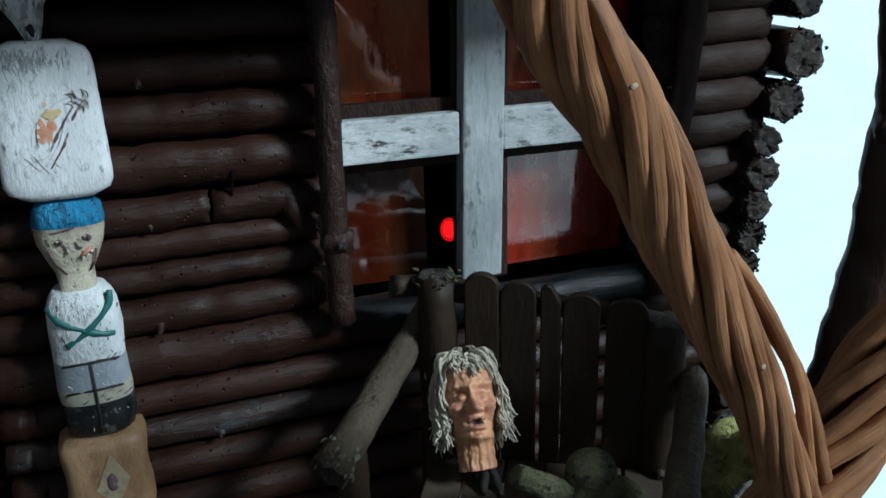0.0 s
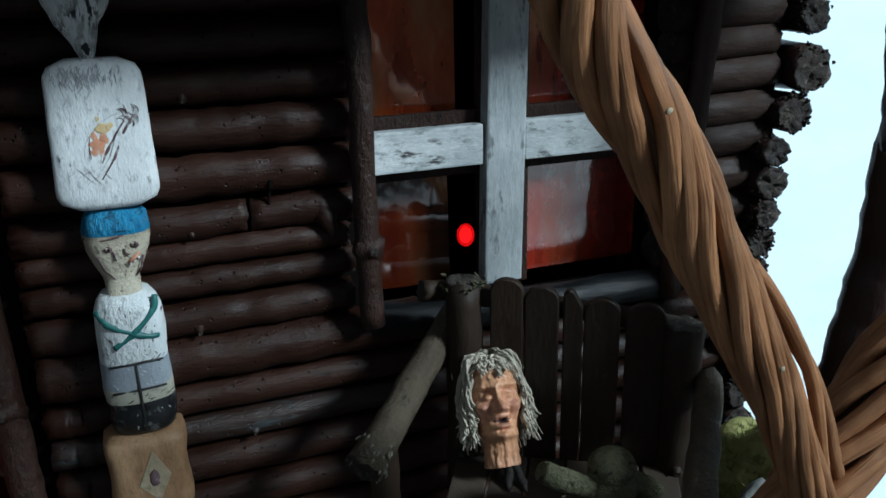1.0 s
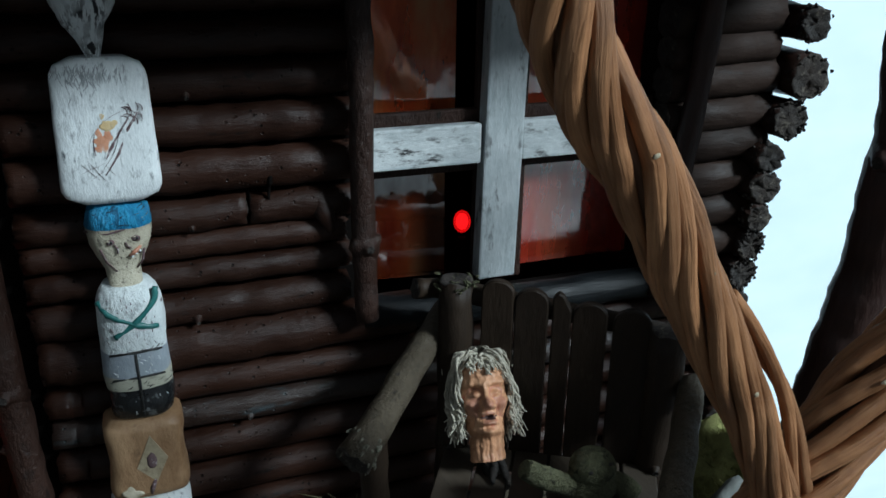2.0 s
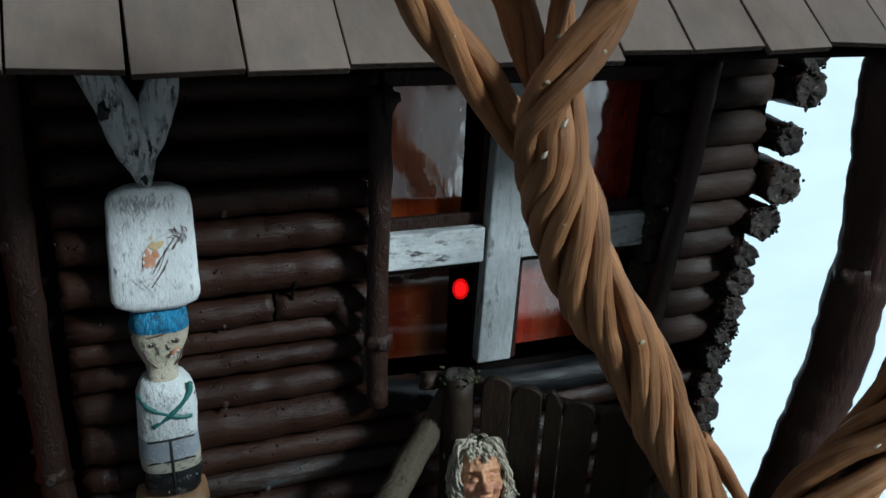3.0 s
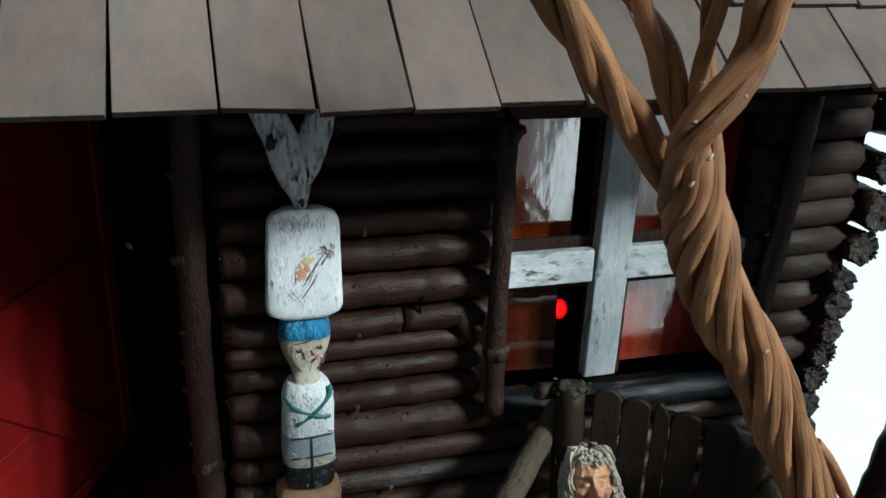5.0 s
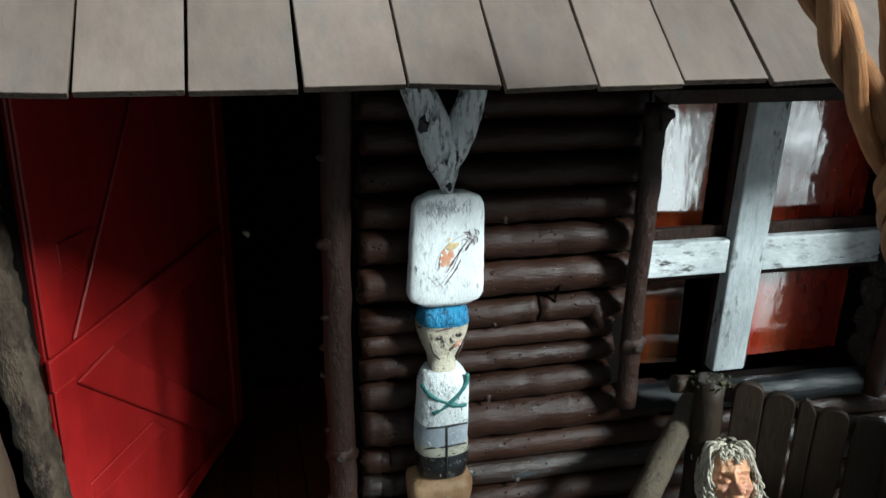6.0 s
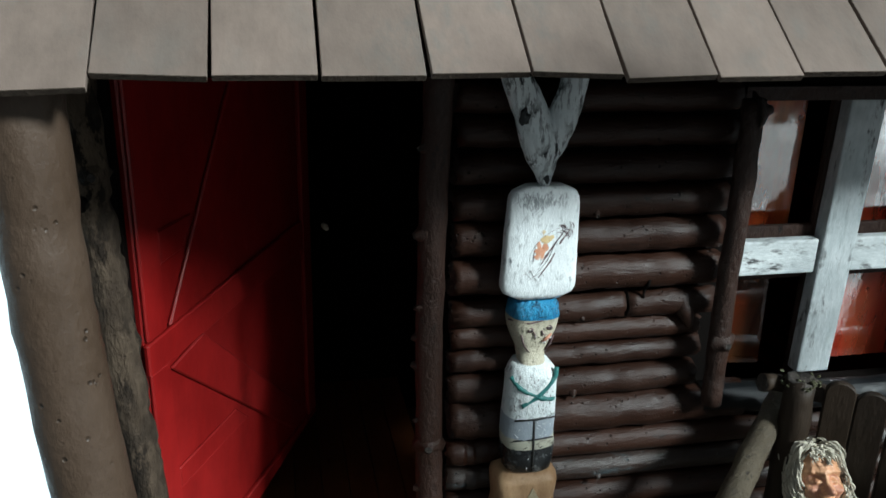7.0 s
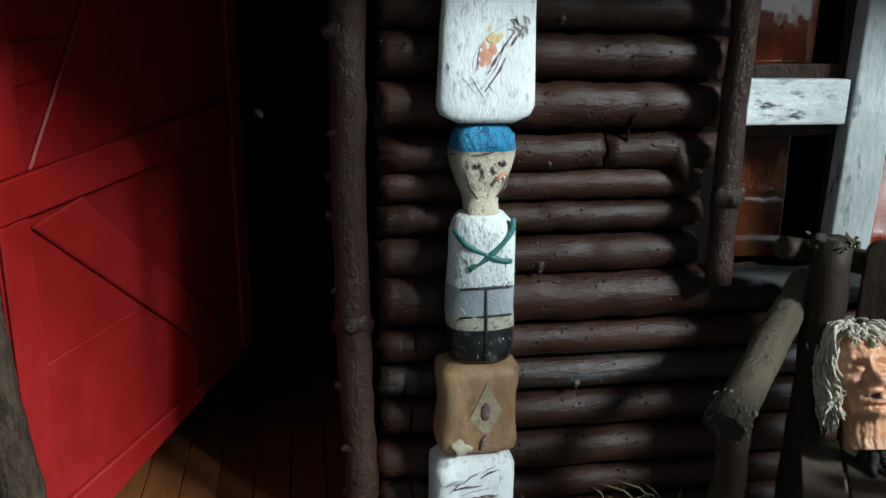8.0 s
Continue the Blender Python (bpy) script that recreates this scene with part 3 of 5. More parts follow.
# ---- window ----
def build_window():
    win = tagged(part("window_1", box_mesh((0.016, 0.002, 0.2315), (0.132, 0.02, 0.2365)), M_POST), "window with a white wooden cross and red panes", "window", kind="structure")
    part("frame", box_mesh((0.016, 0.004, 0.112), (0.0185, 0.03, 0.2315)), M_DARKWOOD_SHADE, win)
    part("frame", box_mesh((0.1295, 0.004, 0.112), (0.132, 0.03, 0.2315)), M_DARKWOOD_SHADE, win)
    part("muntin", box_mesh((0.0575, 0.0092, 0.116), (0.0772, 0.0125, 0.2315), 0.0008), M_POST, win)
    part("muntin", box_mesh((0.0185, 0.0095, 0.159), (0.1295, 0.0122, 0.1815), 0.0008), M_POST, win)
    for x0, x1 in ((0.0185, 0.0535), (0.0665, 0.1295)):
        for z0, z1 in ((0.116, 0.1705), (0.1725, 0.2315)):
            bm = box_mesh((x0, 0.0198, z0), (x1 - (0.003 if x0 < 0.03 and z0 < 0.15 else 0), 0.0206, z1))
            if x0 < 0.03:       # the left panes are turned so their reflections fit the camera's view
                if z0 < 0.15:
                    bmesh.ops.rotate(bm, cent=(x1, 0.0202, z0), matrix=Matrix.Rotation(radians(-2.5), 3, "X"), verts=bm.verts)
                bmesh.ops.rotate(bm, cent=(x1, 0.0202, z0), matrix=Matrix.Rotation(radians(-4.4 if z0 > 0.15 else -5), 3, "Z"), verts=bm.verts)
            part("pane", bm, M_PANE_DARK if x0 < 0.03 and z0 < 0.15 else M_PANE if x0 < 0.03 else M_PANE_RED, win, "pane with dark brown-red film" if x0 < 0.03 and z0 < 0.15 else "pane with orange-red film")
    def crossbar():
        bm = box_mesh((0.0168, 0.0038, 0.1632), (0.0574, 0.0088, 0.1772), 0.0008)
        box(bm, (0.0015, 0.0045, 0.1748), (0.0168, 0.008, 0.1768), 0.0006)
        box(bm, (0.003, 0.0045, 0.1628), (0.0168, 0.008, 0.1645), 0.0006)
        return bm
    def leaning(lo, hi, bevel):
        bm = box_mesh(lo, hi, bevel)
        for v in bm.verts:
            v.co.x += 0.0024 * (v.co.z - lo[2]) / (hi[2] - lo[2])
        return bm
    part("white_bar", leaning((0.057, 0.0025, 0.1195), (0.0716, 0.009, 0.2315), 0.0008), M_WHITEPOST, win, "thinly painted white upright bar")
    part("white_bar", crossbar(), M_WHITEBAR, win, "thinly painted white crossbar")
    part("white_bar", box_mesh((0.0728, 0.0038, 0.1632), (0.131, 0.0088, 0.1772), 0.0008), M_WHITEBAR, win, "thinly painted white crossbar")

    lamp = empty("lamp", (0.089, 0.0983, 0.024), "small glowing red lamp inside the cabin", "lamp")
    bm = bmesh.new()
    tube(bm, [(0.089, 0.0983, 0.024, 0.004), (0.089, 0.0983, 0.028, 0.003), (0.089, 0.0983, 0.098, 0.0022)], 10)
    part("stand", bm, M_DARKWOOD_SHADE, lamp)
    bm = bmesh.new()
    blob(bm, (0.089, 0.0983, 0.1062), (0.0042, 0.0042, 0.0056), sub=4)
    bulb = part("bulb", bm, M_LEDHALO, lamp, "faint red shell drawing the lamp's halo")
    bm = bmesh.new()
    blob(bm, (0.089, 0.0983, 0.1062), (0.0029, 0.0029, 0.004), sub=3)
    part("filament", bm, M_LED, bulb, "glowing red core")


build_window()


# ---- posts of window and door, porch posts ----
def build_posts():
    def post(name, label, points, r, seed, mats, **kw):
        base = empty(name, points[-1][:3], label, "post", group=name.replace("_", " ") + "s of the cabin")
        part("stem", stick(points, r, seed, **kw), mats, base)
        return base
    post("window_post", "brown knotty stick beside the window", [(0.0104, -0.0125, 0.2345), (0.0104, -0.0125, 0.2), (0.0104, -0.0125, 0.16), (0.0108, -0.0125, 0.1185)], 0.0039, 201,
         [M_POST, M_CUT], knots=((0.8, (0.1, -1, 0), 0.0026), (0.06, (1, -0.3, 0.2), 0.003)), rough=0.14)
    post("window_post", "dark straight stick beside the window", [(0.1385, -0.009, 0.24), (0.134, -0.009, 0.18), (0.1275, -0.008, 0.108)], 0.0042, 202, [M_DARKPOST, M_CUT])
    bark = ((0.57, (-0.2, -1, 0), 0.0026), (0.2, (-1, -0.2, 0), 0.0022), (0.42, (-1, 0, 0.2), 0.002), (0.12, (-1, -0.4, 0), 0.0017), (0.3, (-1, -0.3, 0), 0.0014), (0.35, (-1, 0.1, 0), 0.0018),
            (0.5, (-1, -0.2, 0), 0.0013), (0.66, (-1, -0.1, 0), 0.0018), (0.75, (-1, -0.4, 0), 0.0014), (0.84, (-1, 0, 0), 0.0016))
    post("door_post", "brown bark-edged stick framing the doorway", [(-0.097, -0.0075, 0.25), (-0.0985, -0.0075, 0.19), (-0.0985, -0.0075, 0.14), (-0.0978, -0.0075, 0.1), (-0.0962, -0.0075, 0.06), (-0.0945, -0.0075, 0.018)], 0.0049, 203,
         [M_POST, M_CUT], rough=0.13, knots=bark)
    bark_post = post("door_post", "grey bark-covered stick framing the doorway", [(-0.2051, -0.005, 0.25), (-0.2046, -0.005, 0.207), (-0.2028, -0.005, 0.1785), (-0.2004, -0.005, 0.138), (-0.1974, -0.005, 0.1), (-0.1906, -0.005, 0.018)], 0.0059, 204,
         [M_BARK, M_CUT], rough=0.22, freq=240, steps=12, seg=24, knots=((0.18, (0.3, -1, 0), 0.0024),))
    # blob on the bark, coloured dark as the shade inside a knot hole
    bm = bmesh.new()
    blob(bm, (-0.2062, -0.0095, 0.2049), (0.0024, 0.0022, 0.0027), 0.4, 3, 500, sub=3)
    part("knot_hole", bm, M_DARKWOOD_SHADE, bark_post, "dark blob standing in for a shaded knot hole")
    post("porch_post", "thick smooth brown post holding the porch roof", [(-0.2064, -0.0588, 0.2545, 0.0099), (-0.2062, -0.0588, 0.214, 0.0099), (-0.2052, -0.0588, 0.1835, 0.01), (-0.2031, -0.0588, 0.1495, 0.0104), (-0.2, -0.0588, 0.1, 0.0112), (-0.1944, -0.0588, 0.016, 0.0115)], 0.0099, 205,
         [M_PORCH, M_CUT], rough=0.03, seg=28, steps=7, freq=180, bend=0.0003, knots=((0.05, (0.5, -1, 0), 0.0022),))
    post("porch_post", "bent dark brown post holding the porch roof", [(0.1730, -0.0593, 0.2575), (0.1730, -0.0593, 0.238), (0.1763, -0.0593, 0.2145), (0.1808, -0.0593, 0.184), (0.1786, -0.0593, 0.1635), (0.1776, -0.0593, 0.135), (0.1730, -0.0593, 0.113), (0.1678, -0.0593, 0.0875), (0.1598, -0.0593, 0.05), (0.1518, -0.0593, 0.012)], 0.0107, 206,
         [M_DARKPOST, M_CUT], rough=0.06, seg=20, knots=((0.41, (-1, -0.2, 0), 0.004),))


build_posts()


# ---- the red door ----
def build_door():
    hinge = Vector((-0.1964, 0.009, 0))
    d, nrm = Vector((0.525, 0.851, 0)), Vector((0.851, -0.525, 0))
    wide, top = 0.116, 0.2435
    low = lambda u: 0.0243 + 0.3 * u

    def slab(corners, front, back, bevel=0.0006):
        bm = bmesh.new()
        v = [[bm.verts.new(hinge + d * u + nrm * o + Vector((0, 0, z))) for u, z in corners] for o in (front, back)]
        bm.faces.new(v[0])
        bm.faces.new(v[1][::-1])
        k = len(corners)
        for i in range(k):
            bm.faces.new((v[0][i], v[1][i], v[1][(i + 1) % k], v[0][(i + 1) % k]))
        bmesh.ops.recalc_face_normals(bm, faces=bm.faces)
        bmesh.ops.bevel(bm, geom=list(bm.edges), offset=bevel, segments=1, affect="EDGES")
        return bm
    door = tagged(part("door_1", slab([(0, low(0)), (wide, low(wide)), (wide, top), (0, top)], 0.0, -0.003), M_RED), "open red plank door with braces", "door", kind="structure")
    e = wide - 0.0004
    part("rail", slab([(0.0004, low(0)), (e, low(e)), (e, 0.0605), (0.0004, 0.041)], 0.0024, 0.0), M_RED, door)
    part("rail", slab([(-0.001, 0.1357), (e - 0.008, 0.148), (e - 0.008, 0.162), (-0.001, 0.1478)], 0.0026, 0.0002), M_RED, door)
    part("rail", slab([(0.0113, 0.0815), (0.0585, 0.0868), (0.05, 0.0952), (0.0113, 0.0905)], 0.001, 0.0001), M_RED, door)
    part("rail", slab([(0.0113, 0.1735), (0.024, 0.1755), (0.031, 0.187), (0.0113, 0.186)], 0.001, 0.0001), M_RED, door)
    part("stile", slab([(0.0003, 0.0415), (0.011, 0.0433), (0.011, 0.1369), (0.0003, 0.1356)], 0.0018, 0.0), M_RED, door)
    part("stile", slab([(0.0003, 0.1482), (0.011, 0.1496), (0.011, top), (0.0003, top)], 0.0018, 0.0), M_RED, door)
    part("stile", slab([(wide - 0.0078, 0.0595), (wide - 0.0003, 0.061), (wide - 0.0003, top), (wide - 0.0078, top)], 0.0022, 0.0), M_RED, door)
    part("brace", slab([(0.0112, 0.1335), (0.0965, 0.0585), (0.1, 0.0715), (0.0315, 0.139)], 0.0018, 0.0001), M_RED, door)
    part("brace", slab([(0.0122, 0.1497), (0.0235, 0.1512), (0.0765, top - 0.002), (0.0645, top - 0.002)], 0.0018, 0.0001), M_RED, door)
    bm = bmesh.new()
    tube(bm, [(-0.1283, 0.1075, 0.157, 0.0011), (-0.127, 0.106, 0.1562, 0.0014), (-0.1262, 0.105, 0.155, 0.0008)], 8)
    part("latch", bm, M_PALE, door, "small pale latch")


build_door()


# ---- the totem ----
def build_totem():
    cx = -0.0615
    t = empty("totem_pole", (cx, -0.012, 0.02), "painted wooden totem of stacked carved blocks", "totem")
    bm = bmesh.new()
    tube(bm, spline([(-0.0626, -0.0125, 0.2065, 0.0016), (-0.0632, -0.0125, 0.212, 0.0036), (-0.0648, -0.0125, 0.22, 0.006), (-0.0688, -0.0125, 0.2315, 0.0058), (-0.073, -0.0125, 0.24, 0.0052), (-0.077, -0.0125, 0.2495, 0.0048)], 5), 14, 0.08, 1, 200, flat=0.75)
    tube(bm, spline([(-0.063, -0.0125, 0.214, 0.003), (-0.0608, -0.0125, 0.222, 0.0052), (-0.0575, -0.0125, 0.231, 0.0052), (-0.0556, -0.0125, 0.238, 0.0047), (-0.053, -0.0125, 0.2495, 0.0045)], 5), 14, 0.08, 5, 200, flat=0.75)
    blob(bm, (-0.0722, -0.0165, 0.2305), (0.0017, 0.0009, 0.0026), 0.9, 2, 700, mat=1, sub=3)
    blob(bm, (-0.0627, -0.0147, 0.2095), (0.001, 0.0006, 0.0018), 0.9, 5, 900, mat=1, sub=3)
    bmesh.ops.translate(bm, vec=(0.0007, 0, 0), verts=bm.verts)
    part("fork", bm, [M_FORK, M_BLACK], t, "white painted forked branch")

    bm = bmesh.new()
    rows = []
    for i in range(21):
        s = i / 20
        z = 0.1668 + 0.0402 * s
        e = min(s, 1 - s) * 0.0402
        rr = 0.0055
        cut = rr - math.sqrt(max(0, rr ** 2 - (rr - min(rr, e)) ** 2))
        rows.append((z, cx - 0.0003 + 0.0003 * s, -0.0115, 0.0136 - 0.0014 * s - cut, 0.0038 - 0.3 * cut * 0.5, 0))
    stack(bm, rows, 40, 4.0, 0.015, 3, 150)
    plaque = part("plaque", bm, [M_WHITE], t, "white block with a worn painted fire")
    rng = random.Random(5)
    y = -0.01535

    def strokes(lines, r, mat, name, label):
        bm = bmesh.new()
        for k, pts in enumerate(lines):
            tube(bm, spline([(x, y, z, r * w) for (x, z), w in zip(pts, (0.5, 1, 1, 0.4))], 4), 8, 0.6, k * 1.7, 900, flat=0.15)
        part(name, bm, mat, plaque, label)
    strokes([[(cx + a, b) for a, b in q] for q in (
        ((0.0079, 0.193), (0.0041, 0.188), (0.0015, 0.1816), (-0.0024, 0.1761)), ((0.0088, 0.1922), (0.005, 0.1866), (0.0024, 0.1808), (-0.0014, 0.1752)), ((0.006, 0.1905), (0.0034, 0.1868), (0.001, 0.183), (-0.001, 0.1792)))],
        0.00038, M_INK_SHADE, "drawn_branch", "worn brown painted branch")
    strokes([[(cx + a, b) for a, b in q] for q in (
        ((0.0075, 0.1932), (0.0045, 0.1926), (0.0015, 0.1912), (-0.0012, 0.189)), ((-0.0012, 0.189), (-0.0036, 0.1862), (-0.0047, 0.183), (-0.005, 0.1798)), ((-0.005, 0.1798), (-0.0046, 0.178), (-0.0036, 0.1762), (-0.0026, 0.1752)),
        ((-0.0028, 0.1872), (-0.0034, 0.1845), (-0.0034, 0.182), (-0.003, 0.1795)))], 0.00018, M_INK_SHADE, "drawn_outline", "thin brown outline")
    strokes([[(cx + a[0] + (b[0] - a[0]) * t / 3, a[1] + (b[1] - a[1]) * t / 3 + 0.0002 * (t % 2)) for t in range(4)] for a, b in (
        ((-0.0074, 0.1788), (-0.0031, 0.1739)), ((-0.0058, 0.1798), (-0.0014, 0.1733)), ((-0.0014, 0.1783), (0.0012, 0.1748)), ((-0.0074, 0.1761), (-0.0007, 0.1788)), ((-0.0056, 0.1739), (0.0003, 0.1776)), ((-0.0035, 0.1795), (-0.002, 0.176)))],
        0.0002, M_INK_SHADE, "drawn_legs", "crossed short dark strokes")
    tangle = []
    for k in range(20):
        x, z, a = cx + 0.0082 + rng.uniform(-0.0022, 0.0018), 0.1908 + rng.uniform(-0.002, 0.0022), rng.uniform(0.6, 2.4)
        tangle.append([(x + 0.0008 * j * math.cos(a + 0.3 * j), z + 0.0008 * j * math.sin(a + 0.3 * j)) for j in range(4)])
    strokes(tangle, 0.00013, M_INK_SHADE, "drawn_twigs", "scribbled thin strokes")
    smear = []
    for k in range(150):
        x, z, a = cx - 0.0035 + rng.gauss(0, 0.0036), 0.2015 + rng.gauss(0, 0.002), rng.uniform(0.9, 2.2)
        smear.append([(x + 0.0007 * j * math.cos(a), z + 0.0007 * j * math.sin(a)) for j in range(4)])
    strokes([q for q in smear if max(z for _, z in q) < 0.2055], 0.0001, M_SMUDGE, "smear", "grey rubbed smear")
    for name, mat, spots, label in (("flame", M_ORANGE, ((-0.0014, 0.1848, 0.0021, 0.0032), (-0.0022, 0.182, 0.0014, 0.002), (0.0006, 0.1862, 0.0012, 0.0018)), "faded orange paint"), ("flame", M_YELLOW, ((0.0002, 0.1886, 0.0018, 0.002), (-0.0002, 0.191, 0.0008, 0.0018), (0.002, 0.1895, 0.0012, 0.0012)), "faded yellow paint")):
        bm = bmesh.new()
        for dx, z, a, c in spots:
            blob(bm, (cx + dx, y + 0.0001, z), (a, 0.00015, c), 0.6, z * 900, 900)
        part(name, bm, mat, plaque, label)

    # the carved figure: one plain solid with painted bands
    bm = bmesh.new()
    K = [M_BLACK, M_CREAM, M_GREY, M_SHIRT, M_SKIN, M_BLUE, M_GREEN, M_SEAM, M_RUDDY, M_WHITE, M_INK_SHADE]
    cy = -0.0108
    rings = [(0.0985, 0.0082, 0.0066, 0), (0.0995, 0.0094, 0.0076, 0), (0.104, 0.0099, 0.008, 0), (0.1085, 0.0098, 0.0079, 0), (0.1089, 0.0098, 0.0079, 1), (0.1128, 0.0098, 0.0078, 1),
             (0.1132, 0.0097, 0.0077, 2), (0.121, 0.0096, 0.0076, 2), (0.1214, 0.0095, 0.0076, 3), (0.13, 0.0096, 0.0075, 3), (0.1365, 0.0093, 0.0072, 3), (0.1393, 0.0083, 0.0066, 3),
             (0.1412, 0.0066, 0.0058, 3), (0.1414, 0.0048, 0.0052, 4), (0.146, 0.005, 0.0055, 4), (0.1498, 0.0068, 0.0064, 4), (0.154, 0.0085, 0.0072, 4), (0.1575, 0.0091, 0.0076, 4),
             (0.159, 0.0091, 0.0078, 4), (0.1593, 0.0093, 0.008, 5), (0.1635, 0.0086, 0.0074, 5), (0.1656, 0.0068, 0.006, 5), (0.1668, 0.003, 0.003, 5)]
    stack(bm, [(z, cx - 0.0003 + 0.0002 * math.sin(z * 200), cy + 0.0028 * min(1, max(0, (z - 0.138) / 0.008)), a, b, mi) for z, a, b, mi in rings], 32, 2.7, 0.05, 7, 260)
    on_shirt = lambda u: cy - 0.0077 * (1 - min(0.97, abs(u) / 0.0096) ** 2.7) ** 0.37 + 0.00055
    for pts in (((-0.0088, 0.1375), (-0.006, 0.1342), (-0.002, 0.1318), (0.003, 0.1296), (0.0072, 0.1284)), ((0.0076, 0.1408), (0.0068, 0.1372), (0.0042, 0.134), (0.0008, 0.1308), (-0.0022, 0.1286), (-0.005, 0.1268))):
        tube(bm, spline([(cx + u, on_shirt(u), z, 0.00075 + 0.0003 * (k % 2)) for k, (u, z) in enumerate(pts)], 4), 10, 0.4, pts[0][0] * 900, 700, mat=6)
    tube(bm, [(cx - 0.0002, cy - 0.0076, 0.1208, 0.0004), (cx, cy - 0.0079, 0.112, 0.00045), (cx, cy - 0.0081, 0.0998, 0.0004)], 6, mat=7)
    for z in (0.1212, 0.1128):
        tube(bm, [(cx - 0.0075, cy - 0.0071, z, 0.0003), (cx, cy - 0.0078, z + 0.0003, 0.0004), (cx + 0.0075, cy - 0.0071, z + 0.0005, 0.0003)], 6, mat=7)
    front = lambda u: cy - 0.005 + 0.0034 * abs(u / 0.009) ** 2.4
    for u, z in ((-0.0028, 0.1556), (0.0042, 0.1562)):           # eyes, cut in and painted
        blob(bm, (cx + u, front(u) + 0.0002, z), (0.0013, 0.0006, 0.0009), 0.5, u * 900, 900, mat=10, sub=2)
        blob(bm, (cx + u - 0.0005, front(u) - 0.0002, z + 0.0004), (0.0005, 0.0003, 0.0002), 0.3, 2, 900, mat=4, sub=2)
        blob(bm, (cx + u + 0.0002, front(u) - 0.0004, z), (0.0004, 0.0003, 0.0004), 0.2, 3, 900, mat=0, sub=2)
    tube(bm, [(cx + 0.0018, front(0.0018) + 0.0006, 0.1508, 0.0003), (cx + 0.0034, front(0.0034) + 0.0006, 0.1519, 0.0006), (cx + 0.0052, front(0.0052) + 0.0006, 0.1534, 0.0003)], 8, 0.3, 2, 900, mat=8)
    for k in range(3):
        blob(bm, (cx + 0.0026 + 0.0011 * k, front(0.003 + 0.001 * k) + 0.0004, 0.1506 + 0.0007 * k), (0.0004, 0.0004, 0.0004), 0.2, k, 900, mat=9, sub=2)
    # dark strokes that paint the shade of the nose and carved jaw
    for pts in (((0.0012, 0.1552), (0.0018, 0.1538), (0.0026, 0.1534)), ((-0.0058, 0.1535), (-0.0045, 0.1492), (-0.002, 0.1456)), ((0.006, 0.1525), (0.0052, 0.1488), (0.0036, 0.1462)), ((-0.0018, 0.1548), (-0.001, 0.1535), (-0.0012, 0.152))):
        tube(bm, [(cx + u, front(u) + (0.0014 if z < 0.15 else 0.0002) + (0.0012 if z < 0.147 else 0), z, 0.0003) for u, z in pts], 6, 0.5, pts[0][0] * 900, 900, mat=10)
    tube(bm, [(cx - 0.0006 + 0.0093 * math.sin(a), cy + 0.0028 - 0.008 * math.cos(a) + 0.0002, 0.1588 + 0.0009 * math.sin(a) + 0.0003 * math.sin(5 * a), 0.00028) for a in [-1.3 + 0.2 * k for k in range(14)]], 6, 0.5, 8, 900, mat=10)
    rng = random.Random(31)

    def skin(u, z):
        """A point just on the figure's painted front."""
        lo = max(q for q in rings if q[0] <= z)
        hi = min(q for q in rings if q[0] > z)
        f = (z - lo[0]) / (hi[0] - lo[0])
        a, b = lo[1] + (hi[1] - lo[1]) * f, lo[2] + (hi[2] - lo[2]) * f
        u = max(-0.96 * a, min(0.96 * a, u))
        return (cx + u, cy + 0.0028 * min(1, max(0, (z - 0.138) / 0.008)) - b * (1 - (abs(u) / a) ** 2.7) ** 0.37, z)
    # colour, count, half width, lowest and highest point, longest stroke: shirt, its hem, shorts, band, boots, face, cap
    for mat, count, half, z0, z1, far in ((10, 46, 0.0092, 0.1225, 0.139, 0.0014), (0, 16, 0.0088, 0.1208, 0.1222, 0.0022), (9, 22, 0.009, 0.1135, 0.1205, 0.0016), (0, 18, 0.0092, 0.1088, 0.1135, 0.0024), (9, 4, 0.0092, 0.1, 0.1085, 0.0014), (10, 26, 0.0068, 0.146, 0.158, 0.001), (0, 18, 0.0075, 0.1598, 0.1652, 0.002)):
        for k in range(count):
            u, z = rng.uniform(-half, half), rng.uniform(z0, z1)
            way = rng.uniform(-0.4, 0.4) if mat == 0 else rng.uniform(0.6, 2.4)
            run = rng.uniform(0.3, 1.0) * far
            w = rng.uniform(0.00008, 0.0002)
            pts = [skin(u + run * s * math.cos(way + 0.3 * s), min(0.1655, max(0.0987, z + run * s * math.sin(way + 0.3 * s)))) for s in (0, 0.5, 1)]
            tube(bm, [(*pts[0], w * 0.4), (*pts[1], w), (*pts[2], w * 0.4)], 5, mat=mat)
    part("carved_figure", bm, K, t, "small carved figure, blue cap, white shirt, grey shorts, black boots")

    bm = bmesh.new()
    rows = []
    for i in range(15):
        s = i / 14
        e = min(s, 1 - s) * 0.0295
        rr = 0.0038
        cut = rr - math.sqrt(max(0, rr ** 2 - (rr - min(rr, e)) ** 2))
        rows.append((0.0688 + 0.0295 * s, cx - 0.0008, -0.0108, 0.0117 - cut + 0.0004 * math.sin(s * 9), 0.0088 - cut, 0))
    stack(bm, rows, 36, 4.2, 0.03, 4, 160)
    tanb = part("tan_block", bm, M_TAN, t, "tan carved block")
    bm = bmesh.new()
    blob(bm, (cx - 0.0065, -0.0189, 0.0732), (0.0032, 0.0009, 0.003), 0.6, 3, 500)
    part("worn_patch", bm, M_PALE, tanb, "pale worn patch")
    bm = bmesh.new()
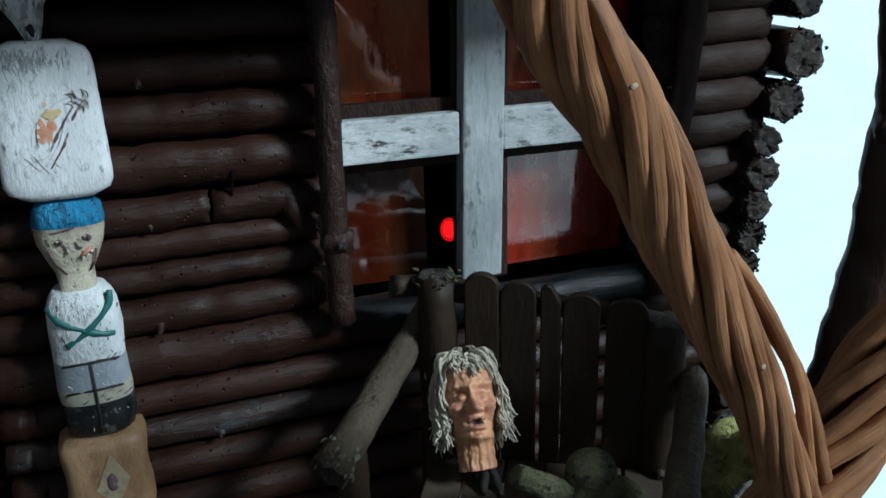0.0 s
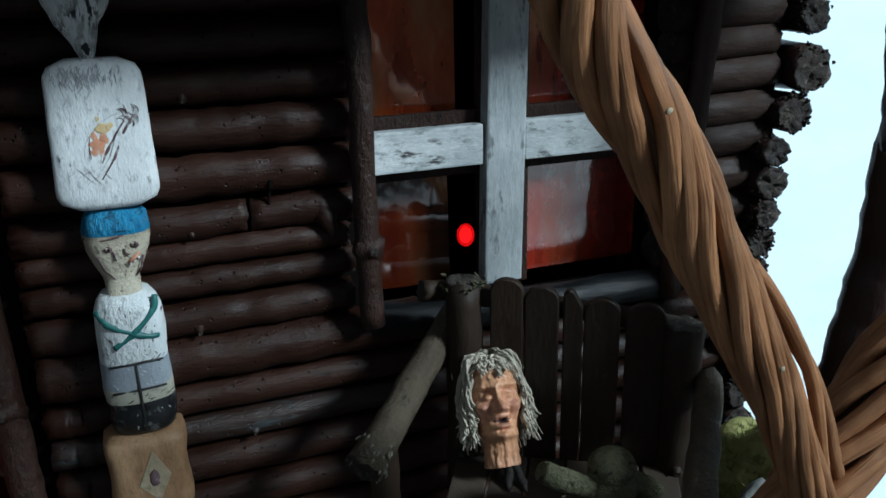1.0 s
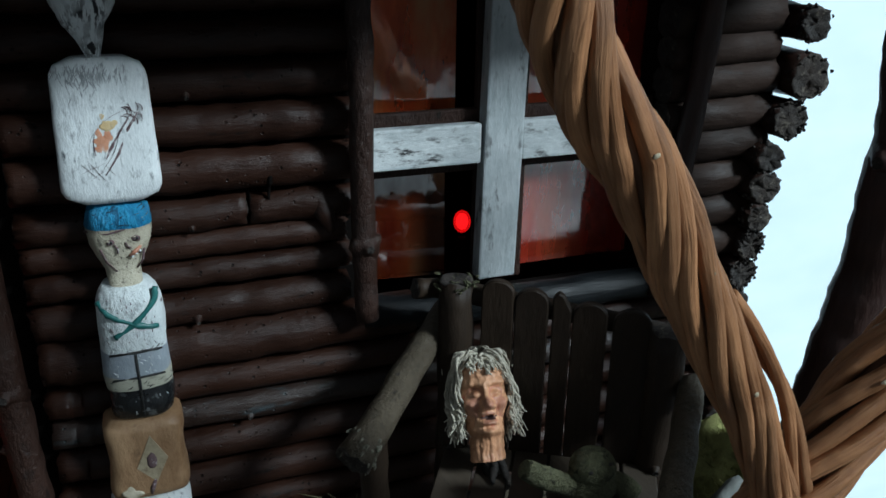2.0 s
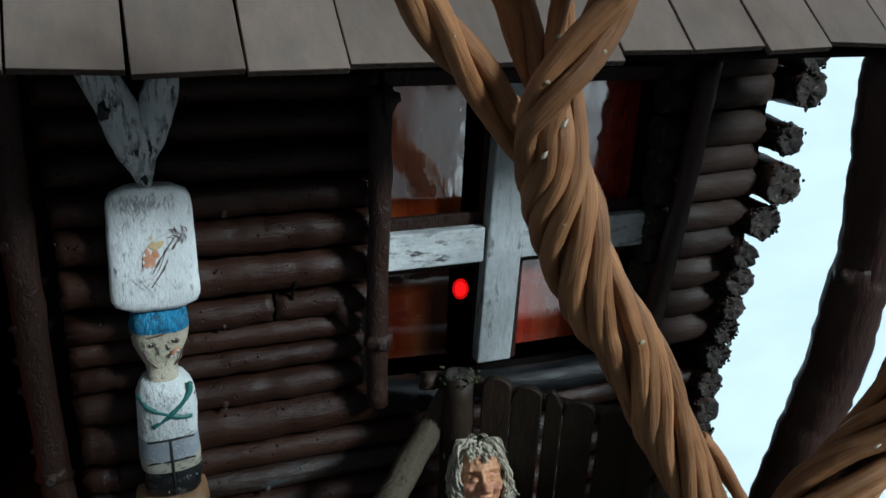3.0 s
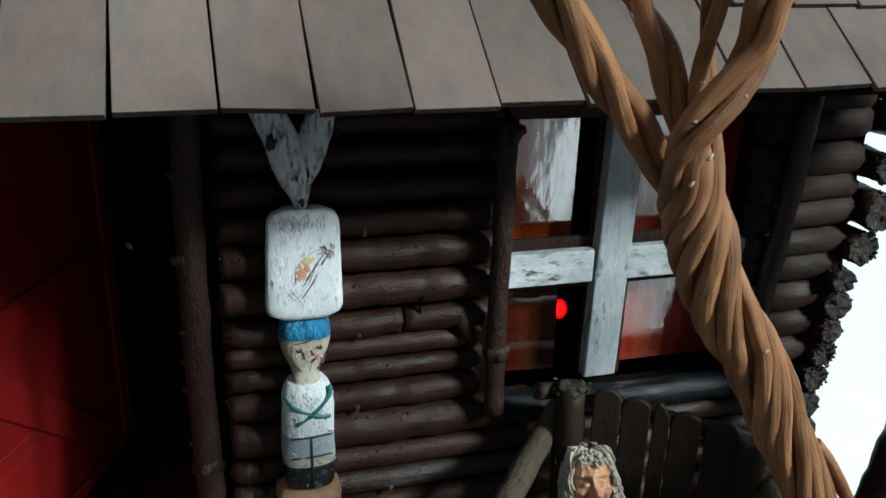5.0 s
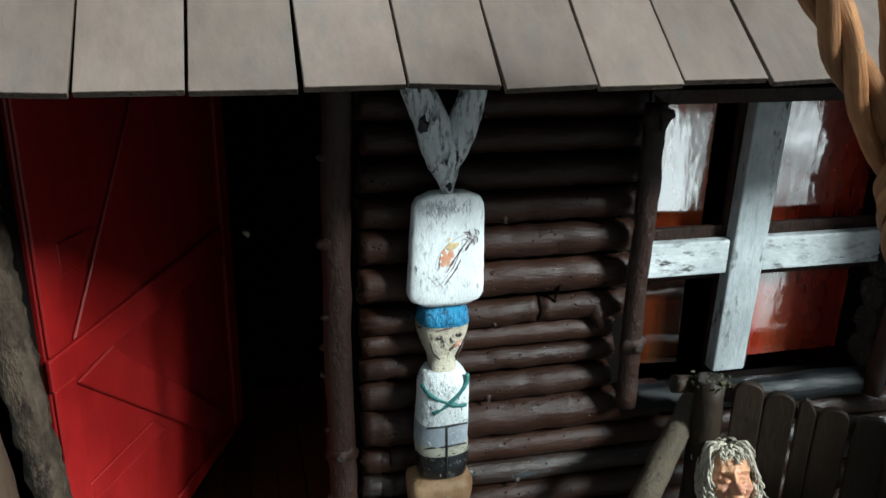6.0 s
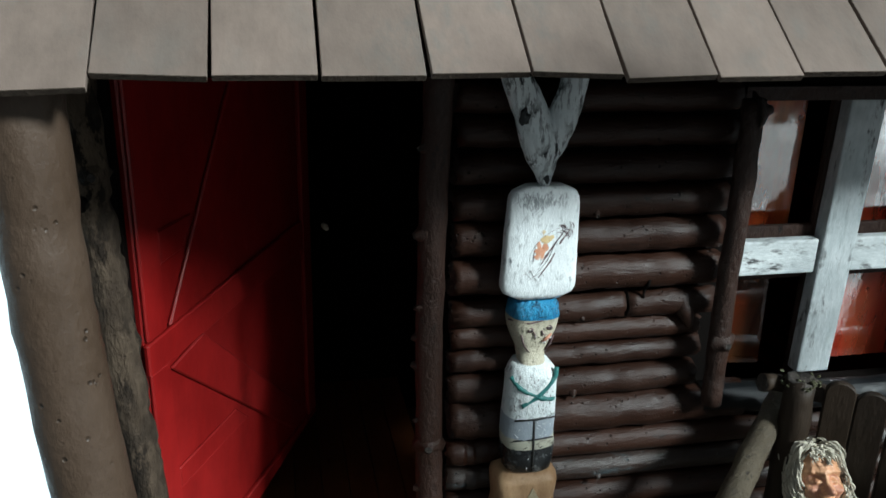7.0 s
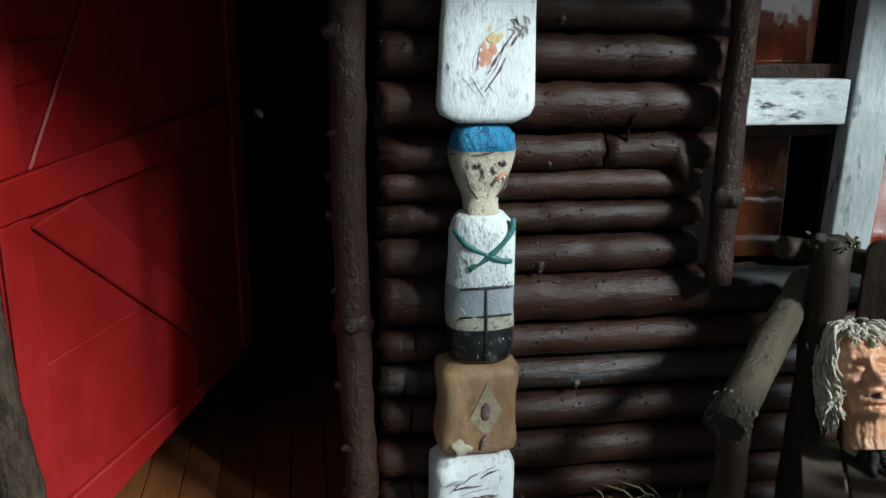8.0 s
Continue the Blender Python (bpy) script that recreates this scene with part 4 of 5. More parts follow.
    dm = [(cx + 0.0006, 0.0932), (cx + 0.0052, 0.0846), (cx + 0.0012, 0.0762), (cx - 0.0042, 0.0822)]
    vs = [bm.verts.new((x, -0.0199, z)) for x, z in dm] + [bm.verts.new((x, -0.0178, z)) for x, z in dm]
    bm.faces.new(vs[:4])
    for i in range(4):
        bm.faces.new((vs[i], vs[4 + i], vs[4 + (i + 1) % 4], vs[(i + 1) % 4]))
    bmesh.ops.recalc_face_normals(bm, faces=bm.faces)
    part("diamond", bm, M_DIAMOND, tanb, "pale diamond patch")
    bm = bmesh.new()
    blob(bm, (cx + 0.0004, -0.0199, 0.0842), (0.0017, 0.0006, 0.0028), 0.3, 3, 600, sub=2)
    tube(bm, [(cx + 0.0008, -0.0197, 0.0772, 0.0005), (cx - 0.0004, -0.0199, 0.0745, 0.0008), (cx - 0.0008, -0.0195, 0.072, 0.0004)], 8, 0.5, 2, 700)
    part("diamond_heart", bm, M_INK_SHADE, tanb, "dark worn spot")

    bm = bmesh.new()
    rows = []
    for i in range(15):
        s = i / 14
        e = min(1 - s, 0.5) * 0.056
        rr = 0.0035
        cut = rr - math.sqrt(max(0, rr ** 2 - (rr - min(rr, e)) ** 2))
        rows.append((0.0178 + 0.0508 * s, cx - 0.0016, -0.0108, 0.0125 - cut, 0.009 - cut, 0))
    stack(bm, rows, 36, 4.5, 0.02, 9, 160)
    low = part("white_block", bm, M_WHITE, t, "white painted lower block")
    rng = random.Random(8)
    for k in range(22):     # brushed dark strokes, slanting
        z, x = 0.0655 - 0.0012 * k + rng.uniform(-0.001, 0.001), cx - 0.002 + rng.uniform(-0.006, 0.004)
        l, lift, w = rng.uniform(0.002, 0.0055), rng.uniform(-0.0004, 0.0024), rng.uniform(0.00015, 0.0005)
        bm = bmesh.new()
        tube(bm, spline([(x - l, -0.0198, z - lift, w * 0.3), (x - l * 0.2, -0.0199, z + 0.0003, w), (x + l * 0.5, -0.0199, z + lift * 0.6, w * 0.8), (x + l, -0.0198, z + lift, w * 0.2)], 3), 6, 0.6, k, 900)
        part("dark_stroke", bm, M_INK_SHADE if k % 3 else M_SMUDGE, low)


build_totem()


# ---- the porch roof ----
def build_roof():
    slope = radians(41)
    up, out = Vector((0, math.cos(slope), math.sin(slope))), Vector((0, -math.sin(slope), math.cos(slope)))
    eave = Vector((0, -0.0735, 0.2507))

    def slab(x0, x1, s0, s1, low, high, skew=0.0, bevel=0.00016, lean=(0, 0, 0, 0)):
        bm = bmesh.new()
        vs = []
        for o in (low, high):
            for x, s in ((x0 + lean[0], s0 + skew), (x1 + lean[1], s0), (x1 + lean[2], s1), (x0 + lean[3], s1)):
                lift = 0.0024 * (s - s0) / max(1e-6, s1 - s0)
                vs.append(bm.verts.new(eave + Vector((x, 0, 0)) + up * s + out * (o - lift)))
        for f in ((0, 3, 2, 1), (4, 5, 6, 7), (0, 1, 5, 4), (1, 2, 6, 5), (2, 3, 7, 6), (3, 0, 4, 7)):
            bm.faces.new([vs[i] for i in f])
        bmesh.ops.bevel(bm, geom=list(bm.edges), offset=bevel, segments=1, affect="EDGES")
        bm.normal_update()
        # faces towards the eave take the darker end colour
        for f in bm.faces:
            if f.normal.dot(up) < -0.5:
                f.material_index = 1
        return bm
    roof = tagged(part("roof", slab(-0.262, 0.2, 0.006, 0.2, -0.006, -0.0032), M_DARKWOOD_SHADE), "porch roof of brown painted wooden shingles", "roof", kind="structure")
    bm = bmesh.new()
    tube(bm, [(-0.26, -0.047, 0.2565, 0.004), (0.0, -0.047, 0.2565, 0.004), (0.198, -0.047, 0.2565, 0.004)], 10)
    part("beam", bm, M_DARKPOST, roof)
    first = [-0.262, -0.2375, -0.213, -0.1877, -0.1625, -0.138, -0.113, -0.0884, -0.0647, -0.0397, -0.016, 0.009, 0.0336, 0.0584, 0.0812, 0.106, 0.13, 0.155, 0.178, 0.202]
    rng = random.Random(8)
    for row in range(4):
        xs = first if row == 0 else [x + 0.011 * (row % 2) + rng.uniform(-0.001, 0.001) for x in first]
        for i in range(len(xs) - 1):
            s0 = row * 0.0405 + rng.uniform(-0.0006, 0.0006)
            if row == 0 and i < 3:
                s0 -= 0.0028
            if row == 0 and i in (7, 8, 9):
                s0 -= 0.0006
            if i > 12:
                s0 += 0.0036 if row == 0 else -0.003
            o = 0.0002 * rng.random() + row * 0.0001
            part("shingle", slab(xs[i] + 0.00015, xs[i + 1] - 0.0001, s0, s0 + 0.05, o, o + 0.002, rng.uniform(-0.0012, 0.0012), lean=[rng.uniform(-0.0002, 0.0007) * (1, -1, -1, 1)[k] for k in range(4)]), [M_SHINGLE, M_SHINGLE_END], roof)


build_roof()


# ---- the bench ----
BENCH = Vector((0.0562, -0.0408, 0))
ALONG, FRONT = Vector((0.86, -0.51, 0)).normalized(), Vector((-0.51, -0.86, 0)).normalized()


def on_bench(u, v, z):
    return BENCH + ALONG * u + FRONT * v + Vector((0, 0, z))


def build_bench():
    b = empty("bench", on_bench(0.01, 0.02, 0.02), "small rustic bench of brown slats and sticks", "bench")
    rot = Matrix.Rotation(math.atan2(ALONG.y, ALONG.x), 4, "Z")
    for i, (u0, u1, top, kind) in enumerate(((-0.0152, -0.0048, 0.1368, 0), (-0.0045, 0.0061, 0.1347, 0), (0.0073, 0.0134, 0.1344, 1), (0.0137, 0.0246, 0.1316, 0), (0.0264, 0.0382, 0.1304, 0))):
        bm = bmesh.new()
        w = (u1 - u0) / 2
        outline = [(-w, 0.066), (w, 0.066)]
        if kind == 0:
            outline += [(w * math.cos(a), top - w * 0.85 + w * 0.85 * math.sin(a)) for a in [math.pi * k / 10 for k in range(11)]]
        else:
            outline += [(w, top - 0.006), (w * 0.1, top - 0.001), (-w * 0.45, top), (-w, top - 0.002)]
        ph = [[bm.verts.new(on_bench((u0 + u1) / 2 + x, v, z)) for x, z in outline] for v in (0.0015, -0.0015)]
        bm.faces.new(ph[0])
        bm.faces.new(ph[1][::-1])
        for k in range(len(outline)):
            bm.faces.new((ph[0][k], ph[1][k], ph[1][(k + 1) % len(outline)], ph[0][(k + 1) % len(outline)]))
        bmesh.ops.recalc_face_normals(bm, faces=bm.faces)
        bmesh.ops.bevel(bm, geom=[e for e in bm.edges if len(e.link_faces) == 2 and e.calc_face_angle() > 1.2], offset=0.0005, segments=1, affect="EDGES")
        part("slat", bm, M_BENCH, b)
    for u, top, r in ((-0.0238, 0.135, 0.0056), (0.0436, 0.1238, 0.006)):
        part("back_post", stick([on_bench(u, 0.0, top), on_bench(u, 0, 0.07), on_bench(u, 0, 0.016)], r, 230 + int(u * 1000), knots=((0.45, FRONT, 0.002),), rough=0.14, ragged=0.0014), [M_BENCH, M_CUT], b)
    bm = bmesh.new()
    rng = random.Random(77)
    for k in range(60):
        q = on_bench(-0.0238 + rng.uniform(-0.0062, 0.0062), rng.uniform(-0.005, 0.005), 0.1347 + rng.uniform(-0.002, 0.0008))
        w = Vector((rng.uniform(-1, 1), rng.uniform(-1, 1), rng.uniform(-0.2, 1))) * rng.uniform(0.001, 0.0026)
        tube(bm, [(*q, 0.0006), (*(q + w * 0.6), 0.00045), (*(q + w), 0.0001)], 4)
    ob = part("moss_tuft", bm, M_MOSSDOLL, b, "dark moss on the post's end")
    ob["kind"] = "stuff"
    part("rail", stick([on_bench(-0.036, 0.001, 0.1318), on_bench(-0.024, -0.0045, 0.1295), on_bench(0.042, -0.0045, 0.1215)], 0.0034, 236, ragged=0.0012), [M_BENCH, M_CUT], b)
    part("rail", stick([on_bench(-0.022, 0.001, 0.0708), on_bench(0.045, 0.001, 0.0708)], 0.0035, 237), [M_BENCH, M_CUT], b)
    part("rail", stick([on_bench(-0.032, 0.043, 0.0698), on_bench(0.045, 0.043, 0.0698)], 0.0035, 238), [M_BENCH, M_CUT], b)
    u = -0.026
    for k in range(6):
        bm = bmesh.new()
        m = Matrix.Translation(BENCH) @ rot
        box(bm, (u + 0.0005, -0.049, 0.073), (u + 0.0112, -0.002, 0.0755), 0.0004, m=m)
        part("seat_plank", bm, M_SEAT, b)
        u += 0.0118
    left, right = Vector((0.0375, -0.0159, 0.1182)), on_bench(0.0515, 0.004, 0.1075)
    lend, rend = Vector((-0.0012, -0.05, 0.0957)), on_bench(0.0435, 0.052, 0.09)
    for near, far, r, seed in ((left, lend, 0.0053, 241), (right, rend, 0.0046, 242)):
        d = (far - near).normalized()
        tip = far + d * 0.005
        bm = stick([(*near, r * 0.86), (*((near + far) / 2), r * 0.95), (*tip, r * 1.06)], r, seed, ragged=0.003, rough=0.12)
        rng = random.Random(seed)
        for k in range(80):     # frayed, lichen-grown tip
            w = Vector((rng.uniform(-1, 1), rng.uniform(-1, 1), rng.uniform(-1, 1)))
            w = (w - d * w.dot(d)).normalized()
            c = tip + w * r * rng.uniform(0.5, 1.05) - d * rng.uniform(0, 0.008)
            l = rng.uniform(0.0008, 0.0022)
            tube(bm, [(*c, 0.0006), (*(c + w * l * 0.5 + d * l * 0.5), 0.00045), (*(c + w * l * 0.6 + d * l), 0.0001)], 4, mat=2)
        part("armrest", bm, [M_ARM, M_CUT, M_PALELICHEN], b, "grey-brown stick armrest with frayed tip")
        foot = far - d * 0.007 + Vector((0.0, 0.0025, -0.003))
        part("leg", stick([foot, foot + Vector((0.0, 0.001, -0.045)), Vector((foot.x, foot.y + 0.001, 0.018))], r * 0.88, seed + 2, rough=0.14), [M_BENCH, M_CUT], b)


build_bench()


# ---- small sculptures on the bench ----
def build_sculptures():
    bm = bmesh.new()
    # level rings from neck to crown: height, half width, half depth, forward shift
    prof = [(0.0, 0.0058, 0.0056, 0.0), (0.004, 0.0055, 0.0053, 0.0002), (0.0076, 0.0056, 0.0056, 0.0008), (0.0094, 0.0058, 0.0066, 0.002), (0.012, 0.0064, 0.0078, 0.002), (0.016, 0.0072, 0.0086, 0.0014),
            (0.02, 0.0077, 0.009, 0.0008), (0.024, 0.0079, 0.0091, 0.0003), (0.028, 0.0076, 0.0086, -0.0002), (0.031, 0.0062, 0.007, -0.0006), (0.033, 0.004, 0.0045, -0.001), (0.0338, 0.0008, 0.0008, -0.001)]
    # sideways, height, spread, height spread, push: nose, sockets, lids, brows, cheeks, mouth and lips, chin, folds, wrinkles
    bumps = [(0, 0.0208, 0.0012, 0.0034, 0.0022), (0, 0.0182, 0.0015, 0.0015, 0.003), (0.0016, 0.0176, 0.0009, 0.0009, 0.0014), (-0.0016, 0.0176, 0.0009, 0.0009, 0.0014), (0, 0.0161, 0.003, 0.0007, -0.0012),
             (0.0033, 0.022, 0.0025, 0.0022, -0.0035), (-0.0033, 0.022, 0.0025, 0.0022, -0.0035), (0.0033, 0.0215, 0.0017, 0.0012, 0.004), (-0.0033, 0.0215, 0.0017, 0.0012, 0.004),
             (0.0022, 0.0243, 0.0016, 0.0008, 0.0008), (-0.0022, 0.0243, 0.0016, 0.0008, 0.0008), (0.0047, 0.0245, 0.0018, 0.0009, 0.0011), (-0.0047, 0.0245, 0.0018, 0.0009, 0.0011), (0.0049, 0.0186, 0.0019, 0.0019, 0.0017), (-0.0049, 0.0186, 0.0019, 0.0019, 0.0017),
             (0.0003, 0.0141, 0.0023, 0.0008, -0.0034), (0, 0.0156, 0.0024, 0.0008, 0.0012), (0.0003, 0.0125, 0.002, 0.0008, 0.0016), (0, 0.0113, 0.0025, 0.0006, -0.0011), (0, 0.0096, 0.0024, 0.0014, 0.0022),
             (0.0034, 0.0158, 0.0007, 0.0026, -0.0016), (-0.0034, 0.0158, 0.0007, 0.0026, -0.0016), (0.0052, 0.0135, 0.0012, 0.003, -0.0016), (-0.0052, 0.0135, 0.0012, 0.003, -0.0016),
             (0, 0.0264, 0.004, 0.0005, -0.0004), (0.0004, 0.028, 0.004, 0.0005, -0.0004)]
    seg, prev = 132, None
    for z, wide, deep, ahead in spline(prof, 11):
        loop = []
        for k in range(seg):
            a = 2 * math.pi * k / seg           # 0 looks ahead, along -y
            u = wide * math.sin(a)
            push = sum(h * math.exp(-((u - bu) / su) ** 2 - ((z - bz) / sz) ** 2) for bu, bz, su, sz, h in bumps) if math.cos(a) > 0.05 else 0
            push += 0.0006 * noise.noise((u * 520, z * 190, a)) + 0.0003 * noise.noise((u * 1100, z * 700, a))
            push -= 0.0003 * max(0, noise.noise((a * 14, z * 60, 3))) if z < 0.008 else 0      # grooves of the carved neck
            loop.append(bm.verts.new((u + push * math.sin(a), -(deep + push) * math.cos(a) - ahead, z)))
        if prev:
            for k in range(seg):
                f = bm.faces.new((prev[k], prev[(k + 1) % seg], loop[(k + 1) % seg], loop[k]))
                f.smooth = True
                m = f.calc_center_median()
                if m.y < -0.003:
                    near = lambda x, h, w, t: ((m.x - x) / w) ** 2 + ((m.z - h) / t) ** 2 < 1 + 1.1 * noise.noise(m * 1100)
                    if near(0.0003, 0.0141, 0.0025, 0.0007):
                        f.material_index = 3
                    elif any(abs(math.hypot((m.x - x) / 0.0022, (m.z - 0.0215) / 0.0017) - 1) < 0.16 for x in (0.0033, -0.0033)) or near(0, 0.0186, 0.0017, 0.002) or near(0.0045, 0.0172, 0.002, 0.0034) or near(-0.0045, 0.0172, 0.002, 0.0034) or near(0.0002, 0.0128, 0.002, 0.0006) or near(0, 0.0154, 0.002, 0.0005):
                        f.material_index = 2
        else:
            bm.faces.new(loop[::-1])
        prev = loop
    bm.faces.new(prev)
    rng = random.Random(12)
    for k in range(318):
        side = 1 if k % 2 else -1
        curl = lambda s: Vector((rng.uniform(-1, 1), rng.uniform(-1, 1), rng.uniform(-0.4, 0.4))) * s
        lift = rng.random()
        if k < 130:         # from the parting, over the temple and down beside the cheek
            a = side * rng.uniform(0.92, 1.75)
            w = Vector((math.sin(a), -math.cos(a), 0))
            root = Vector((side * rng.uniform(0, 0.002), rng.uniform(-0.0055, 0.001), 0.0328 + 0.0012 * lift))
            out = rng.uniform(0.0086, 0.0106)
            brow = Vector((side * rng.uniform(0.0042, 0.0078), -rng.uniform(0.001, 0.0075), 0.0312 + 0.003 * lift))
            low = rng.uniform(0.006, 0.014)
            pts = [root, brow, w * out + curl(0.0006) + Vector((0, 0, 0.0245)), w * (out + 0.0008) + curl(0.001) + Vector((0, 0, 0.0185)), w * (out + 0.0004) + curl(0.0014) + Vector((0, 0, (low + 0.0185) / 2)), w * (out + rng.uniform(-0.0005, 0.0026)) + curl(0.0016) + Vector((0, 0, low))]
        elif k < 235:       # the back of the head
            a = side * rng.uniform(1.7, math.pi)
            w = Vector((math.sin(a), -math.cos(a), 0))
            out = rng.uniform(0.0088, 0.0106)
            low = rng.uniform(0.004, 0.013)
            pts = [w * 0.002 + Vector((0, 0, 0.0335)), w * (0.0065 + 0.0015 * lift) + curl(0.0006) + Vector((0, 0, 0.0318 + 0.002 * lift)), w * (out - 0.0006) + curl(0.0008) + Vector((0, 0, 0.0262)), w * out + curl(0.0012) + Vector((0, 0, 0.019)), w * out + curl(0.0017) + Vector((0, 0, low))]
        elif k < 268:       # a few short strands on the brow
            u = rng.uniform(-0.0055, 0.0055)
            fall = rng.uniform(0.0272, 0.0308)
            pts = [Vector((u * 0.4, -0.002, 0.0335)), Vector((u * 0.7, -0.0068, 0.0326 + 0.001 * lift)) + curl(0.0004), Vector((u * 1.05, -0.0088, fall + 0.0018)) + curl(0.0003), Vector((u * 1.15, -0.0094, fall)) + curl(0.0004)]
        else:               # curls standing on the crown
            a = rng.uniform(-math.pi, math.pi)
            w = Vector((math.sin(a), -math.cos(a), 0))
            pts = [w * 0.001 + Vector((0, 0.002, 0.0332)), w * 0.0036 + curl(0.0006) + Vector((0, 0.002, 0.0358)), w * 0.0072 + curl(0.0008) + Vector((0, 0.0025, 0.035)), w * (0.0098 + 0.0012 * lift) + curl(0.0008) + Vector((0, 0.003, 0.0318 + 0.001 * lift)), w * (0.0104 + 0.001 * lift) + curl(0.001) + Vector((0, 0.003, 0.0285))]
            if w.y < -0.3:
                pts = pts[:2] + [w * 0.0052 + curl(0.0006) + Vector((0, 0.001, 0.035))]
        size = rng.uniform(0.00024, 0.00045)
        line = spline([(*p, size * (1 if 0 < j < len(pts) - 1 else 0.6)) for j, p in enumerate(pts)], 7)
        turn, wave = rng.uniform(0, 6), rng.uniform(0.0002, 0.0006)
        curly = [(q[0] + wave * min(1, i / 8) * math.cos(turn + i * 0.75), q[1] + wave * min(1, i / 8) * math.sin(turn + i * 0.75), q[2] + 0.5 * wave * math.sin(turn * 2 + i * 0.75), q[3]) for i, q in enumerate(line)]
        tube(bm, curly, 6, 0.25, k, 500, mat=1)
    # turned towards the front left and tilted back a little
    m = Matrix.Translation((0.0396, -0.0502, 0.081)) @ Matrix.Rotation(radians(-13), 4, "Z") @ Matrix.Rotation(radians(-28), 4, "X") @ Matrix.Rotation(radians(-3), 4, "Y")
    bmesh.ops.transform(bm, matrix=m, verts=bm.verts)
    ob = part("carved_head", bm, [M_FACE, M_HAIR, M_RUDDY, M_MOUTH])
    tagged(ob, "carved wooden head with shaggy grey hair and ruddy face", "sculpture")
    bm = bmesh.new()
    tube(bm, spline([(0.041, -0.0495, 0.0835, 0.0016), (0.0412, -0.0515, 0.0795, 0.0015), (0.0398, -0.0535, 0.0768, 0.0013), (0.0388, -0.0562, 0.0762, 0.0006)], 4), 8, 0.3, 1, 500)
    tube(bm, spline([(0.0415, -0.05, 0.0835, 0.0014), (0.0438, -0.0525, 0.079, 0.0013), (0.044, -0.056, 0.0765, 0.0011), (0.0432, -0.059, 0.076, 0.0005)], 4), 8, 0.3, 4, 500)
    tube(bm, [(0.0412, -0.0498, 0.0835, 0.003), (0.041, -0.0495, 0.0795, 0.0026), (0.041, -0.049, 0.0753, 0.0032)], 10, 0.3, 7, 500)
    tagged(part("twig", bm, M_CUT), "dark split twig on the bench seat carrying the head", "twig")

    bm = bmesh.new()
    blob(bm, (0.0642, -0.0725, 0.0815), (0.0082, 0.0075, 0.0068), 0.06, 1, 300)
    blob(bm, (0.0645, -0.0722, 0.0872), (0.0074, 0.007, 0.0064), 0.05, 2, 300)
    tube(bm, spline([(0.06, -0.0725, 0.081, 0.0036), (0.053, -0.0722, 0.0845, 0.0036), (0.0462, -0.072, 0.0885, 0.0035), (0.0415, -0.0718, 0.0918, 0.003)], 4), 14, 0.1, 3, 300)
    tube(bm, spline([(0.069, -0.0735, 0.083, 0.0034), (0.0735, -0.076, 0.081, 0.0034), (0.0768, -0.0785, 0.0785, 0.003)], 4), 12, 0.08, 3, 300)
    for x, z in ((0.0602, 0.0902), (0.0668, 0.0918)):        # two dark pits for eyes
        blob(bm, (x, -0.0782, z), (0.0007, 0.0005, 0.0006), 0.3, x * 900, 900, mat=1, sub=2)
    tagged(part("felt_doll", bm, [M_MOSSDOLL, M_CUT]), "small olive green rounded doll sitting on the bench", "doll")


build_sculptures()


